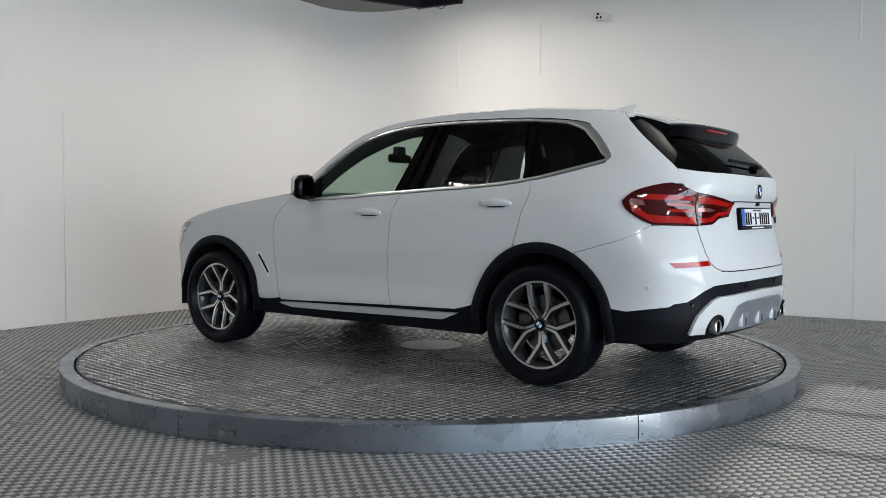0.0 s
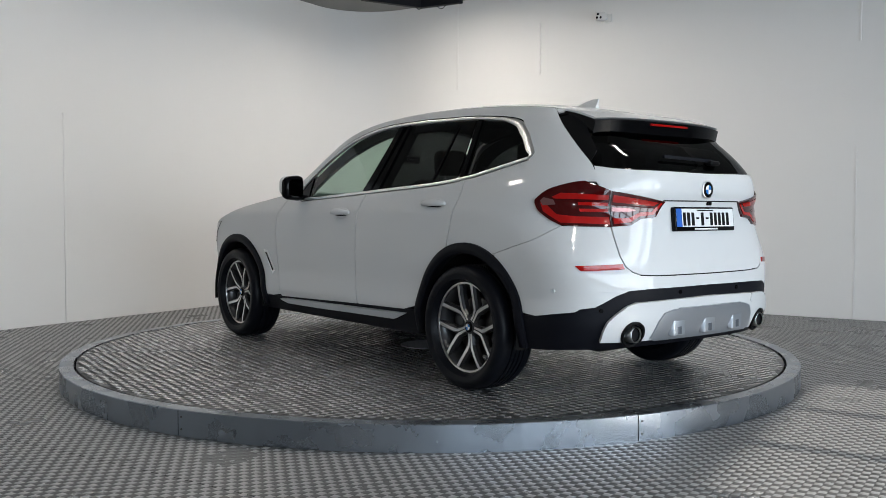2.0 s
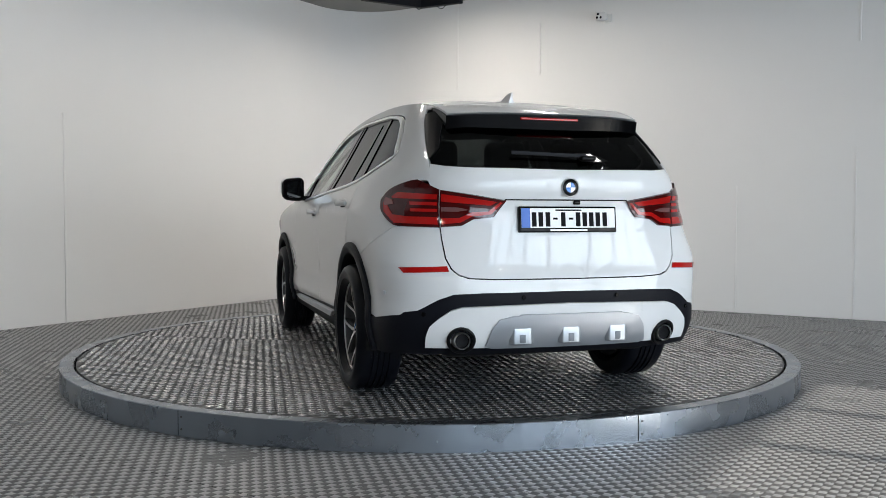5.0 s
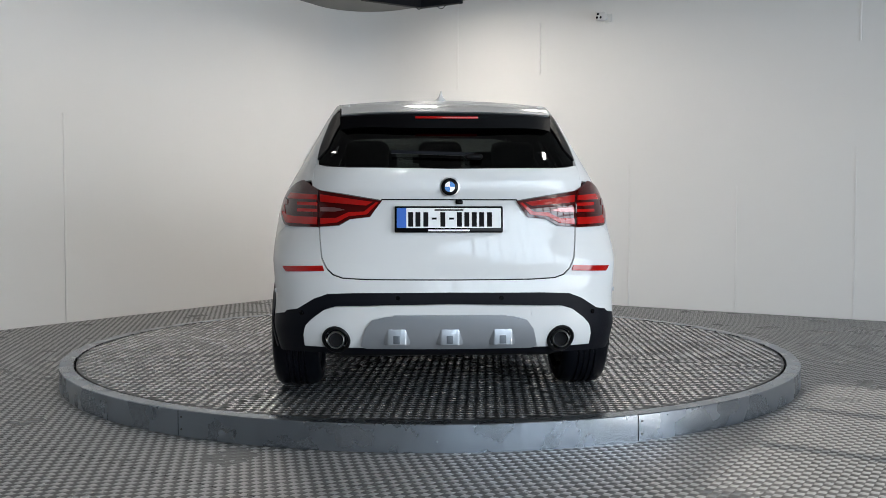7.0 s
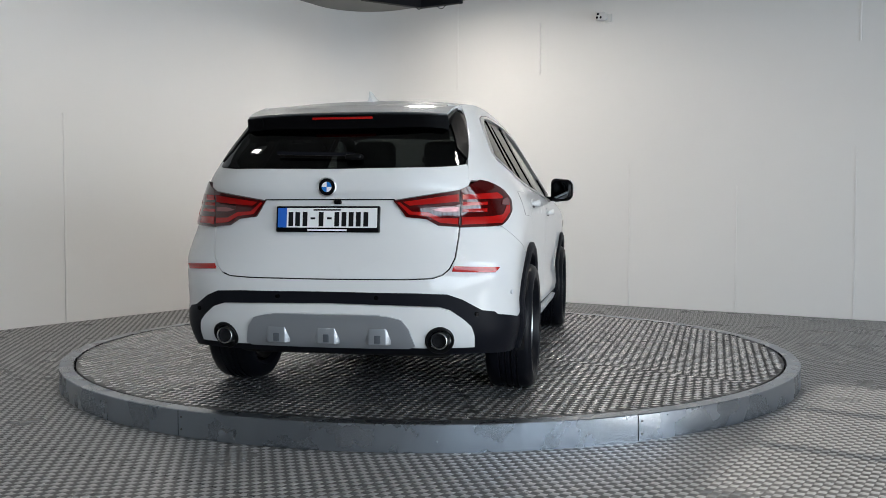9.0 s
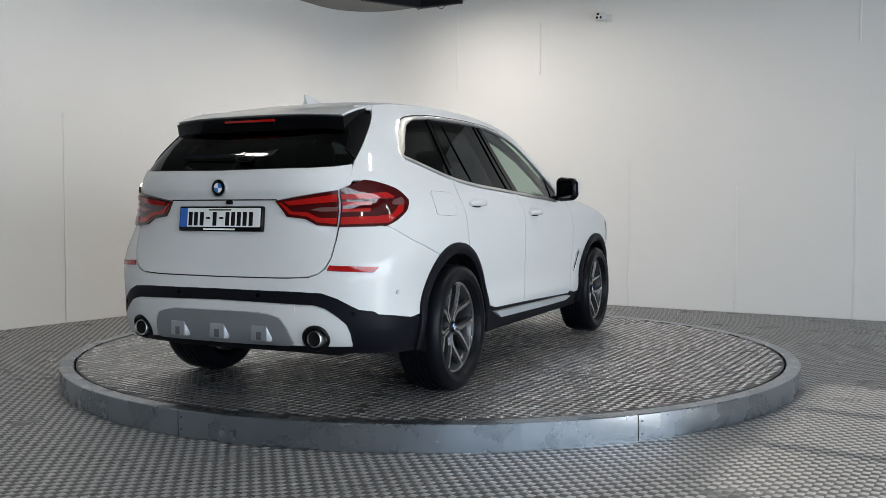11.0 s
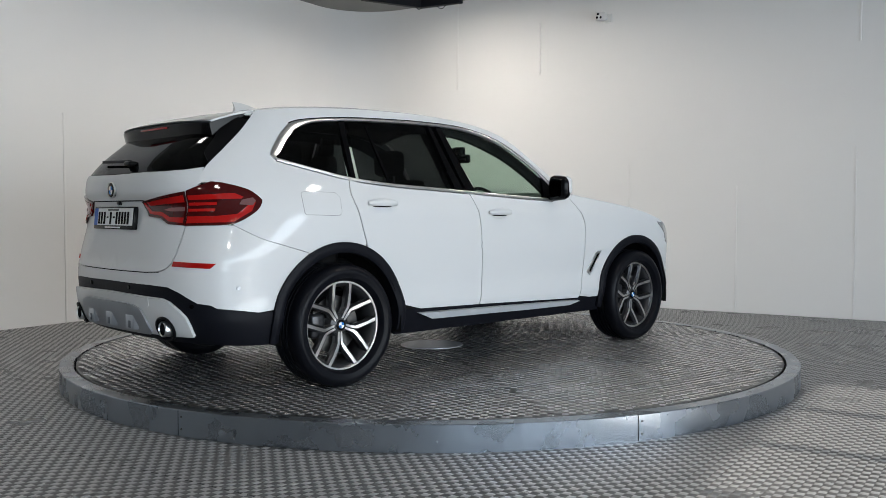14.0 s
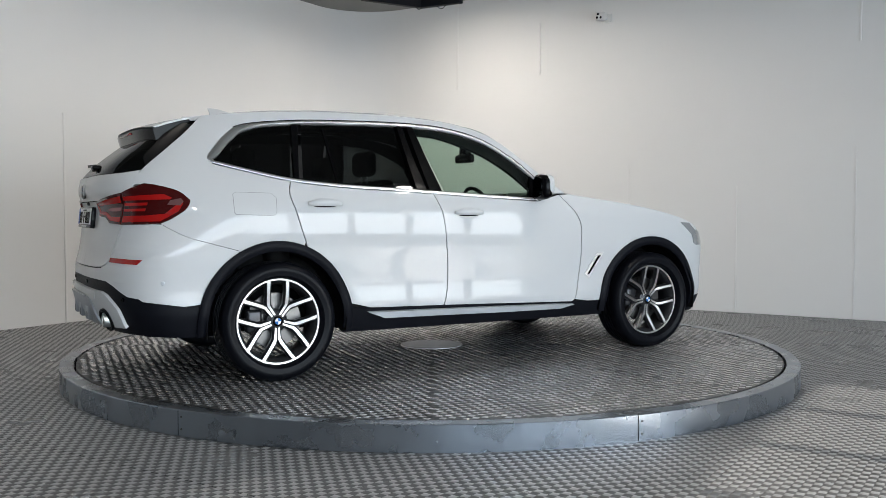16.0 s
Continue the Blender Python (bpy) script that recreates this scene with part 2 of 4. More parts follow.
part("centre_cover", bm, SILVER, deck)
bm = bmesh.new()
lathe(bm, [(R_IN + 0.01, -0.045), (R_DECK - 0.01, -0.045)], 96, "z")
part("gap_floor", bm, GAP, rim)
# ---- the car's surface: x forward from the rear axle, y left, z up from the deck ----
CX, CY = 1.498, -0.0207     # the turntable's centre in the car's plan
WZ = smooth_curve([(.18, .83), (.37, .884), (.43, .893), (.48, .889), (.55, .884), (.64, .889), (.76, .898), (.88, .902), (.96, .903), (1.0, .901), (1.03, .893), (1.07, .880), (1.13, .852), (1.24, .789), (1.38, .711), (1.52, .635), (1.64, .567)])
XR = smooth_curve([(.23, -.80), (.38, -.93), (.48, -.96), (.60, -.975), (.68, -.97), (.72, -.955), (.88, -.935), (1.02, -.92), (1.12, -.95), (1.18, -.945), (1.25, -.90), (1.48, -.62), (1.58, -.5), (1.66, -.42)])
XC = smooth_curve([(.23, -.45), (.73, -.45), (1.03, .1), (1.28, .4), (1.6, .6)])
NR = smooth_curve([(.23, 3), (.8, 3), (1.03, 3.4), (1.24, 4.1), (1.31, 4.5), (1.4, 5.2), (1.54, 6.3), (1.66, 6.3)])
XF = smooth_curve([(.2, 3.60), (.4, 3.70), (.7, 3.72), (.85, 3.66), (1.0, 3.5), (1.1, 3.0), (1.7, 2.6)])
XFC, NF, QA = 3.1, 2.6, 1.3


def width(x, z):
    w, xc = WZ(z), XC(z)
    if x < xc:
        u, n = min(1, (xc - x) / (xc - XR(z))), NR(z)
        return w * (1 - u ** n) ** (1 / n)
    if x > XFC:
        u = min(1, (x - XFC) / (XF(z) - XFC))
        return w * (1 - u ** NF) ** (1 / NF)
    return w


def to_q(p):
    """A plan place (x, z) or ("r", y, z) or ("f", y, z) as the unrolled coordinate q along the flank, and z."""
    if p[0] == "r":
        y, z = p[1], p[2]
        w, n = WZ(z), NR(z)
        a = math.atan2(y / w, (1 - min(1, y / w) ** n) ** (1 / n))
        return (-QA * (1 - a / (math.pi / 2)), z)
    if p[0] == "f":
        y, z = p[1], p[2]
        w = WZ(z)
        a = math.atan2(y / w, (1 - min(1, y / w) ** NF) ** (1 / NF))
        return (XFC - XC(z) + QA * (1 - a / (math.pi / 2)), z)
    x, z = p
    xc = XC(z)
    if x < xc:
        n = NR(z)
        u = min(1, (xc - x) / (xc - XR(z)))
        a = math.atan2((1 - u ** n) ** (1 / n), u)
        return (-QA * (1 - a / (math.pi / 2)), z)
    if x > XFC:
        u = min(1, (x - XFC) / (XF(z) - XFC))
        a = math.atan2((1 - u ** NF) ** (1 / NF), u)
        return (XFC - xc + QA * (1 - a / (math.pi / 2)), z)
    return (x - xc, z)


def from_q(q, z):
    w, xc = WZ(z), XC(z)
    if q < 0:
        a, n = math.pi / 2 * max(0, 1 + q / QA), NR(z)
        c, s = math.cos(a), math.sin(a)
        r = (abs(c) ** n + abs(s) ** n) ** (-1 / n)
        return Vector((xc - (xc - XR(z)) * r * c, w * r * s, z))
    if q > XFC - xc:
        a = math.pi / 2 * max(0, 1 - (q - XFC + xc) / QA)
        c, s = math.cos(a), math.sin(a)
        r = (abs(c) ** NF + abs(s) ** NF) ** (-1 / NF)
        return Vector((XFC + (XF(z) - XFC) * r * c, w * r * s, z))
    return Vector((xc + q, w, z))


def skin_normal(q, z):
    e = 0.01
    a = from_q(q + e, z) - from_q(q - e, z)
    b = from_q(q, z + e) - from_q(q, z - e)
    n = a.cross(b)
    n = -n if n.length and n.normalized().y < 0 and q > -QA * 0.8 else n
    if n.length < 1e-9:
        return Vector((-1, 0, 0))
    n.normalize()
    mid = Vector((1.4, 0, z))
    return n if n.dot(from_q(q, z) - mid) > 0 else -n


def dense(poly, step=0.03):
    out = []
    for p, r in zip(poly, poly[1:] + poly[:1]):
        kind = p[0] if isinstance(p[0], str) else "x"
        kind2 = r[0] if isinstance(r[0], str) else "x"
        if kind == kind2:
            a, b = (p[-2], p[-1]), (r[-2], r[-1])
        else:
            a, b = to_q(p), to_q(r)
        n = max(1, int(math.hypot(b[0] - a[0], b[1] - a[1]) / step))
        for i in range(n):
            t = i / n
            v = (a[0] + (b[0] - a[0]) * t, a[1] + (b[1] - a[1]) * t)
            if kind == kind2:
                v = to_q(v if kind == "x" else (kind, *v))
            out.append(v)
    return out


def rounded(points, n=6, closed=False):
    """A smooth line through the points (Catmull-Rom)."""
    out = []
    k = len(points)
    for i in range(k if closed else k - 1):
        p = [points[(i + j) % k] if closed else points[min(max(i + j, 0), k - 1)] for j in (-1, 0, 1, 2)]
        for s in range(n):
            t = s / n
            out.append(tuple(0.5 * (2 * p[1][c] + (p[2][c] - p[0][c]) * t + (2 * p[0][c] - 5 * p[1][c] + 4 * p[2][c] - p[3][c]) * t * t
                                    + (3 * p[1][c] - p[0][c] - 3 * p[2][c] + p[3][c]) * t ** 3) for c in (0, 1)))
    if not closed:
        out.append(tuple(points[-1]))
    return out


def flat_fill(poly, step):
    """A flat mesh of a closed outline, cut into a grid."""
    bm = bmesh.new()
    clean = [poly[0]]
    for p in poly[1:]:
        if math.hypot(p[0] - clean[-1][0], p[1] - clean[-1][1]) > 1e-4:
            clean.append(p)
    if math.hypot(clean[0][0] - clean[-1][0], clean[0][1] - clean[-1][1]) < 1e-4:
        clean.pop()
    f = bm.faces.new([bm.verts.new((p[0], p[1], 0)) for p in clean])
    f.normal_update()
    bmesh.ops.triangulate(bm, faces=[f], quad_method="BEAUTY", ngon_method="EAR_CLIP")
    for axis in (0, 1):
        lo, hi = min(p[axis] for p in clean), max(p[axis] for p in clean)
        k = math.ceil(lo / step)
        no = Vector((1, 0, 0)) if axis == 0 else Vector((0, 1, 0))
        while k * step < hi:
            bmesh.ops.bisect_plane(bm, geom=bm.verts[:] + bm.edges[:] + bm.faces[:], plane_co=no * (k * step), plane_no=no, dist=1e-5)
            k += 1
    return bm


def rim_in(bm, vec_of, thick):
    """Turn the open edges of a skin inwards, to give it thickness."""
    edge = [e for e in bm.edges if len(e.link_faces) == 1]
    r = bmesh.ops.extrude_edge_only(bm, edges=edge)
    for v in [g for g in r["geom"] if isinstance(g, bmesh.types.BMVert)]:
        v.co += vec_of(v.co) * thick


def mirror_join(bm, side):
    """side: 'L' as built, 'R' mirrored, 'B' both, welded on the middle."""
    if side == "R":
        for v in bm.verts:
            v.co.y = -v.co.y
        bmesh.ops.reverse_faces(bm, faces=bm.faces)
    if side == "B":
        g = bmesh.ops.duplicate(bm, geom=bm.verts[:] + bm.edges[:] + bm.faces[:])
        vs = [v for v in g["geom"] if isinstance(v, bmesh.types.BMVert)]
        fs = [f for f in g["geom"] if isinstance(f, bmesh.types.BMFace)]
        for v in vs:
            v.co.y = -v.co.y
        bmesh.ops.reverse_faces(bm, faces=fs)
        bmesh.ops.remove_doubles(bm, verts=[v for v in bm.verts if abs(v.co.y) < 0.002], dist=0.004)
    return bm


def skin(poly, off=0.0, thick=0.018, side="L", step=0.06, bulge=None):
    """A body panel: the outline on the flank, laid on the car's surface, off metres proud of it."""
    bm = flat_fill(dense(poly), step)
    nrm = {}
    for v in bm.verts:
        q, z = v.co.x, v.co.y
        n = skin_normal(q, z)
        p = from_q(q, z)
        o = off + (bulge(p.x, z) if bulge else 0)
        v.co = p + n * o
        if q <= -QA + 1e-3:
            v.co.y = 0
        nrm[v] = n
    if thick:
        edge = [e for e in bm.edges if len(e.link_faces) == 1 and not (side == "B" and all(abs(v.co.y) < 1e-4 for v in e.verts))]
        r = bmesh.ops.extrude_edge_only(bm, edges=edge)
        for v in [g for g in r["geom"] if isinstance(g, bmesh.types.BMVert)]:
            near = min((e.other_vert(v) for e in v.link_edges), key=lambda w: (w.co - v.co).length)
            v.co -= nrm.get(near, Vector((0, 1, 0))) * thick
            if side == "B" and abs(near.co.y) < 1e-4:
                v.co.y = 0
    return mirror_join(bm, side)


# the line along the top of fender, screen pillar and roof
ZE = smooth_curve([(-.62, 1.50), (-.36, 1.571), (-.12, 1.598), (.22, 1.622), (.52, 1.633), (.84, 1.634), (1.18, 1.617), (1.43, 1.584), (1.62, 1.525), (1.80, 1.395), (1.98, 1.235), (2.11, 1.135), (2.35, 1.098), (2.6, 1.065), (2.86, 1.025), (3.13, .965), (3.35, .90), (3.55, .80)])
CROWN = smooth_curve([(-.6, .006), (-.37, .012), (-.1, .034), (.3, .048), (.9, .052), (1.4, .062), (1.75, .13), (2.0, .07), (2.12, .02), (2.4, .025), (3.0, .06), (3.5, .03)])


def top_at(x, y, off=0.0):
    z = ZE(x)
    w = max(0.05, width(x, z))
    return Vector((x, y, z + CROWN(x) * (1 - min(1, abs(y) / w) ** 2.4) + off))


def top_skin(poly, off=0.0, thick=0.02, step=0.07):
    """A panel seen from above; poly holds (x, share of the half width)."""
    pts = []
    for p, r in zip(poly, poly[1:] + poly[:1]):
        n = max(1, int(math.hypot(r[0] - p[0], r[1] - p[1]) / 0.04))
        for i in range(n):
            t = i / n
            pts.append((p[0] + (r[0] - p[0]) * t, p[1] + (r[1] - p[1]) * t))
    bm = flat_fill(pts, step)
    for v in bm.verts:
        x, k = v.co.x, v.co.y
        v.co = top_at(x, k * width(x, ZE(x)), off)
    if thick:
        edge = [e for e in bm.edges if len(e.link_faces) == 1 and not all(abs(v.co.y) < 1e-4 for v in e.verts)]
        r = bmesh.ops.extrude_edge_only(bm, edges=edge)
        for v in [g for g in r["geom"] if isinstance(g, bmesh.types.BMVert)]:
            v.co.z -= thick
            v.co.y *= 0.995
    return mirror_join(bm, "B")


car = tagged(new("car"), "white five-door SUV with black lower cladding, parked on the turntable", "car")
car_parts = []


def cpart(name, bm, mat, parent=None, label="", smooth=40):
    """A part of the car: built in the car's own plan, held at the turntable's middle."""
    if parent is None:
        for v in bm.verts:
            v.co.x -= CX
            v.co.y -= CY
        return part(name, bm, mat, car, label, smooth)
    return part(name, bm, mat, parent, label, smooth)
# outlines on the flank
SILL = [(-.346, 1.282), (-.144, 1.235), (.103, 1.185), (.404, 1.154), (.783, 1.134), (1.063, 1.119), (1.444, 1.099), (1.87, 1.079)]
RAIL = [(-.350, 1.284), (-.371, 1.316), (-.324, 1.379), (-.24, 1.464), (-.128, 1.524), (.203, 1.565), (.55, 1.58), (.912, 1.585), (1.247, 1.569), (1.535, 1.50), (1.746, 1.375), (1.889, 1.245), (1.95, 1.16)]
SEAM_R = [(.103, 1.185), (.083, 1.103), (.114, .986), (.171, .818)]
SEAM_M = [(1.055, 1.119), (1.102, .991), (1.135, .801), (1.147, .544), (1.12, .40)]
SEAM_F = [(2.054, 1.12), (2.203, .949), (2.227, .782), (2.218, .583), (2.18, .385)]
CUT = [(-.783, 1.155), (-.727, 1.239), (-.60, 1.352), (-.48, 1.457), (-.374, 1.562)]
SPLIT = [(-.235, .775), (-.38, .815), (-.535, .861), (-.656, .93)]      # bumper and quarter meet
ZCLAD = smooth_curve([(-.9, .495), (-.66, .483), (-.48, .463), (.5, .408), (1.1, .397), (2.4, .368), (3.6, .36)])
BAND_TOP = [("r", 0, .612), ("r", .45, .609), ("r", .588, .603), ("r", .658, .577), ("r", .746, .522), ("r", .80, .512)]
GATE_EDGE = [("r", 0, .672), ("r", .40, .674), ("r", .519, .680), ("r", .565, .696), ("r", .595, .722), ("r", .620, .775), ("r", .630, .86), ("r", .634, .924)]
REAR_X, FRONT_X = -.003, 2.866


def arch(cx, r, z0, a0=0, a1=180, n=20, sq=1.0):
    return [(cx + r * math.cos(radians(a0 + (a1 - a0) * i / n)), z0 + r * sq * math.sin(radians(a0 + (a1 - a0) * i / n))) for i in range(n + 1)]


def arc_clip(cx, r, zlow):
    """The arch line from its front foot over to its rear foot, cut at zlow(x)."""
    return [p for p in arch(cx, r, .335, -20, 200, 54, 1.04) if p[1] >= zlow(p[0]) - 0.002]


def gapped(line, d):
    return [(x + d, z) for x, z in line]


def below(line, d):
    return [(x, z - d) for x, z in line]


def xs(line, a, b):
    return [p for p in line if a < p[0] < b]


def cant(x0, x1, n=24, d=0.0):
    return [(x0 + (x1 - x0) * i / n, ZE(x0 + (x1 - x0) * i / n) - d) for i in range(n + 1)]


def offset_line(line, d):
    out = []
    for i, p in enumerate(line):
        a, b = line[max(i - 1, 0)], line[min(i + 1, len(line) - 1)]
        dx, dz = b[0] - a[0], b[1] - a[1]
        h = math.hypot(dx, dz) or 1
        k = d(p[0], p[1]) if callable(d) else d
        out.append((p[0] + dz / h * k, p[1] - dx / h * k))
    return out


def strip(a, b, off=0.0, thick=0.01, side="L", ridge=0.0):
    """A band of skin between two lines of equally many points; ridge raises its middle."""
    bm = bmesh.new()
    rows, nrm = [], {}
    n = 3 if ridge else 1
    for p, r in zip(a, b):
        qa, qb = to_q(p), to_q(r)
        row = []
        for i in range(n + 1):
            t = i / n
            q, z = qa[0] + (qb[0] - qa[0]) * t, qa[1] + (qb[1] - qa[1]) * t
            m = skin_normal(q, z)
            v = bm.verts.new(from_q(q, z) + m * (off + (ridge if 0 < i < n else 0)))
            nrm[v] = m
            row.append(v)
        rows.append(row)
    for r0, r1 in zip(rows, rows[1:]):
        for i in range(n):
            bm.faces.new((r0[i], r0[i + 1], r1[i + 1], r1[i]))
    edge = [e for e in bm.edges if len(e.link_faces) == 1]
    r = bmesh.ops.extrude_edge_only(bm, edges=edge)
    for v in [g for g in r["geom"] if isinstance(g, bmesh.types.BMVert)]:
        near = min((e.other_vert(v) for e in v.link_edges), key=lambda w: (w.co - v.co).length)
        v.co -= nrm.get(near, Vector((0, 1, 0))) * thick
    return mirror_join(bm, side)


def on_skin(p, off=0.0):
    q, z = to_q(p)
    return from_q(q, z) + skin_normal(q, z) * off, skin_normal(q, z)


G = 0.0032
sill, rail = rounded(SILL, 5), rounded(RAIL, 5)
seam_r, seam_m, seam_f = rounded(SEAM_R, 5), rounded(SEAM_M, 5), rounded(SEAM_F, 5)
cut, split = rounded(CUT, 4), rounded(SPLIT, 4)
arch_r, arch_f = arc_clip(REAR_X, .468, ZCLAD), arc_clip(FRONT_X, .462, ZCLAD)
sill_low = below(sill, 0.006)
s0 = split[0]


# ---- car: painted panels ----
def side_panels(side):
    fd = gapped(seam_m, G) + [(x, ZCLAD(x)) for x in (1.13, 1.4, 1.8, 2.16)] + gapped(seam_f, -G)[::-1] + xs(sill_low, 1.07, 2.04)[::-1]
    front_door = cpart("front_door", skin(fd, 0, side=side, step=.03), PAINT)
    rd = gapped(seam_r, G) + [p for p in arch_r if p[0] > .178][::-1] + [(x, ZCLAD(x)) for x in (.6, .9, 1.11)] + gapped(seam_m, -G)[::-1] + xs(sill_low, .115, 1.04)[::-1]
    rear_door = cpart("rear_door", skin(rd, 0, side=side, step=.03), PAINT)
    ff = [(2.062, 1.118)] + gapped(seam_f, G) + [(2.3, ZCLAD(2.3))] + arch_f[::-1] + [(3.38, ZCLAD(3.38)), ("f", .30, .36), ("f", .30, .80), (3.42, ZE(3.42) - .012)] + cant(3.38, 2.13, 24, 0.006)
    cpart("front_fender", skin(ff, 0, side=side, step=.03), PAINT)
    quarter = gapped(seam_r, -G) + [p for p in arch_r if s0[0] < p[0] < .165] + split + [(-.62, 1.0), (-.60, 1.10), (-.70, 1.155)]
    quarter += cut + cant(-.35, 2.11) + [(2.06, 1.135), (1.965, 1.125)] + rail[::-1] + [p for p in sill_low if p[0] < .095]
    cpart("rear_quarter", skin(quarter, 0, side=side, step=.03), PAINT)
    # door handles in their cups
    sg = 1 if side == "L" else -1
    for x0, x1, z, door in ((.184, .404, 1.049, rear_door), (1.187, 1.401, .996, front_door)):
        c, n = on_skin(((x0 + x1) / 2, z))
        bm = bmesh.new()
        bmesh.ops.create_uvsphere(bm, u_segments=24, v_segments=12, radius=1)
        for v in bm.verts:
            v.co = Vector((c.x - CX + v.co.x * (x1 - x0) * .48, sg * (c.y + v.co.y * .009 - .003) - CY, c.z - .008 + v.co.z * .040))
        part("handle_cup", bm, PAINT, door, "shallow recess behind the handle")
        # A black sliver laid on the door stands in for the handle's shade.
        bm = bmesh.new()
        bmesh.ops.create_uvsphere(bm, u_segments=20, v_segments=8, radius=1)
        for v in bm.verts:
            v.co = Vector((c.x - CX + v.co.x * (x1 - x0) * .34, sg * (c.y + v.co.y * .004 + .005) - CY, c.z - .019 + v.co.z * .0045))
        part("handle_shade", bm, GAP, door, "black sliver standing in for shade under the handle")
        bm = bmesh.new()
        prev = None
        for i in range(13):
            t = i / 12
            x = x0 + (x1 - x0) * t
            lift = .012 + .030 * math.sin(math.pi * t) ** .5
            zz = z + .006 * math.sin(math.pi * t)
            ring = []
            for k in range(8):
                a = 2 * math.pi * k / 8
                ring.append(bm.verts.new((x - CX, sg * (width(x, zz) + lift + .009 * math.cos(a)) - CY, zz + .021 * math.sin(a) * (0.55 + .45 * math.sin(math.pi * t)))))
            if prev:
                for k in range(8):
                    bm.faces.new((prev[k], prev[(k + 1) % 8], ring[(k + 1) % 8], ring[k]))
            else:
                bm.faces.new(ring)
            prev = ring
        bm.faces.new(prev)
        part("handle", bm, PAINT, door, "white door handle")


for side in "LR":
    side_panels(side)

cpart("roof", top_skin([(-.36, 0), (1.24, 0), (1.30, .5), (1.42, .93), (1.40, .985), (-.36, .985)], 0.002), PAINT)
cpart("bonnet", top_skin([(2.16, 0), (3.46, 0), (3.45, .5), (3.40, .985), (2.14, .985)], 0.002), PAINT)
wind = cpart("windscreen", top_skin([(1.25, 0), (2.14, 0), (2.12, .93), (2.0, .94), (1.43, .935), (1.31, .5)], -0.004), GLASS_SCREEN, label="green-tinted windscreen")
# tailgate below the glass
gate = GATE_EDGE[:] + [("r", .650, 1.05), ("r", width(-.757, 1.165), 1.165), ("r", width(-.727, 1.239), 1.236), ("r", .60, 1.222), ("r", .50, 1.214), ("r", 0, 1.207)]
tailgate = cpart("tailgate", skin([("r", p[1] - (G if p[1] else 0), p[2] + (G if p[2] < .8 else 0)) for p in gate], 0, side="B", step=.05), PAINT)
bump = [("r", p[1], p[2] - G) if p[2] < .70 else ("r", p[1] + G, p[2]) for p in GATE_EDGE]
bumper = bump + [("r", .70, .93), (-.66, .927)] + [(x, z - G) for x, z in split[::-1]] + [p for p in arch_r if p[0] < s0[0]] + [(-.55, .466), (-.66, .483), (-.76, .497)] + BAND_TOP[::-1]
cpart("rear_bumper", skin(bumper, 0, side="B", step=.05), PAINT)

# ---- car: black lower cladding ----
LOW = [("r", 0, .30), ("r", .55, .30), ("r", .72, .30), (-.60, .29), (-.43, .285)]
clad = BAND_TOP + [(-.76, .495), (-.66, .481), (-.55, .464), (-.47, ZCLAD(-.47))] + [p for p in arch(REAR_X, .468, .335, 165, 200, 8, 1.04) if .29 < p[1] < ZCLAD(p[0])] + LOW[::-1]
cpart("rear_cladding", skin(clad, 0.0, .03, side="B", step=.03), BLACK)
for side in "LR":
    for cx, r in ((REAR_X, .475), (FRONT_X, .469)):
        lo = .30 if cx < 1 else .27
        outer = [p for p in arch(cx, r, .335, -5, 185, 60, 1.04)]
        inner = [p for p in arch(cx, r - .058, .335, -5, 185, 60, 1.04)]
        if cx > 1:
            outer = [(min(x, 3.37), z) for x, z in outer]
        cpart("wheel_arch_trim", strip(outer, inner, .016, .06, side, ridge=.010), BLACK, label="black plastic wheel arch edging")
    sillp = [(.43, ZCLAD(.43) - .002), (.8, ZCLAD(.8) - .002), (1.3, ZCLAD(1.3) - .002), (1.9, ZCLAD(1.9) - .002), (2.43, ZCLAD(2.43) - .002), (2.44, .262), (1.2, .257), (.42, .256)]
    cpart("sill_cladding", skin(sillp, -.004, .04, side), BLACK)
    step = [(.576, .381), (.69, .340), (1.118, .336), (1.623, .330), (2.05, .330), (2.165, .354), (2.0, .361), (1.1, .374)]
    cpart("side_step", skin(step, .022, .03, side), SILVER, label="brushed silver running board trim")
    fbump = [(3.30, .40), (3.36, ZCLAD(3.36)), ("f", .75, .36), ("f", .30, .36), ("f", .30, .24), ("f", .75, .245), (3.26, .245)]
    cpart("front_cladding", skin(fbump, .004, .03, side), BLACK)
# lower valance, skid plate
val = [("r", 0, .555), ("r", .30, .550), ("r", .548, .543), ("r", .600, .527), ("r", .655, .485), ("r", .69, .449), ("r", .703, .40), ("r", .70, .350), ("r", .47, .349), ("r", 0, .352)]
bm = skin(val, .020, .03, side="B", step=.012)
bmesh.ops.delete(bm, geom=[f for f in bm.faces if math.hypot(abs(f.calc_center_median().y) - .545, f.calc_center_median().z - .386) < .054], context="FACES")
cpart("lower_valance", bm, PAINT)
skid = [("r", 0, .500), ("r", .303, .501), ("r", .371, .484), ("r", .404, .441), ("r", .427, .363), ("r", .40, .352), ("r", 0, .350)]
cpart("skid_plate", skin(skid, .030, .02, side="B", step=.03), SKID, label="grey plastic skid plate")
cpart("tow_cover", skin([("r", .39, .547), ("r", .458, .543), ("r", .455, .503), ("r", .445, .495), ("r", .405, .497), ("r", .393, .506)], .0225, .006, "R", step=.03), PAINT)
lip = [("r", 0, .508), ("r", .268, .508), ("r", .276, .502), ("r", .262, .494), ("r", 0, .494)]
cpart("skid_lip", skin(lip, .036, .012, side="B", step=.04), SKID)
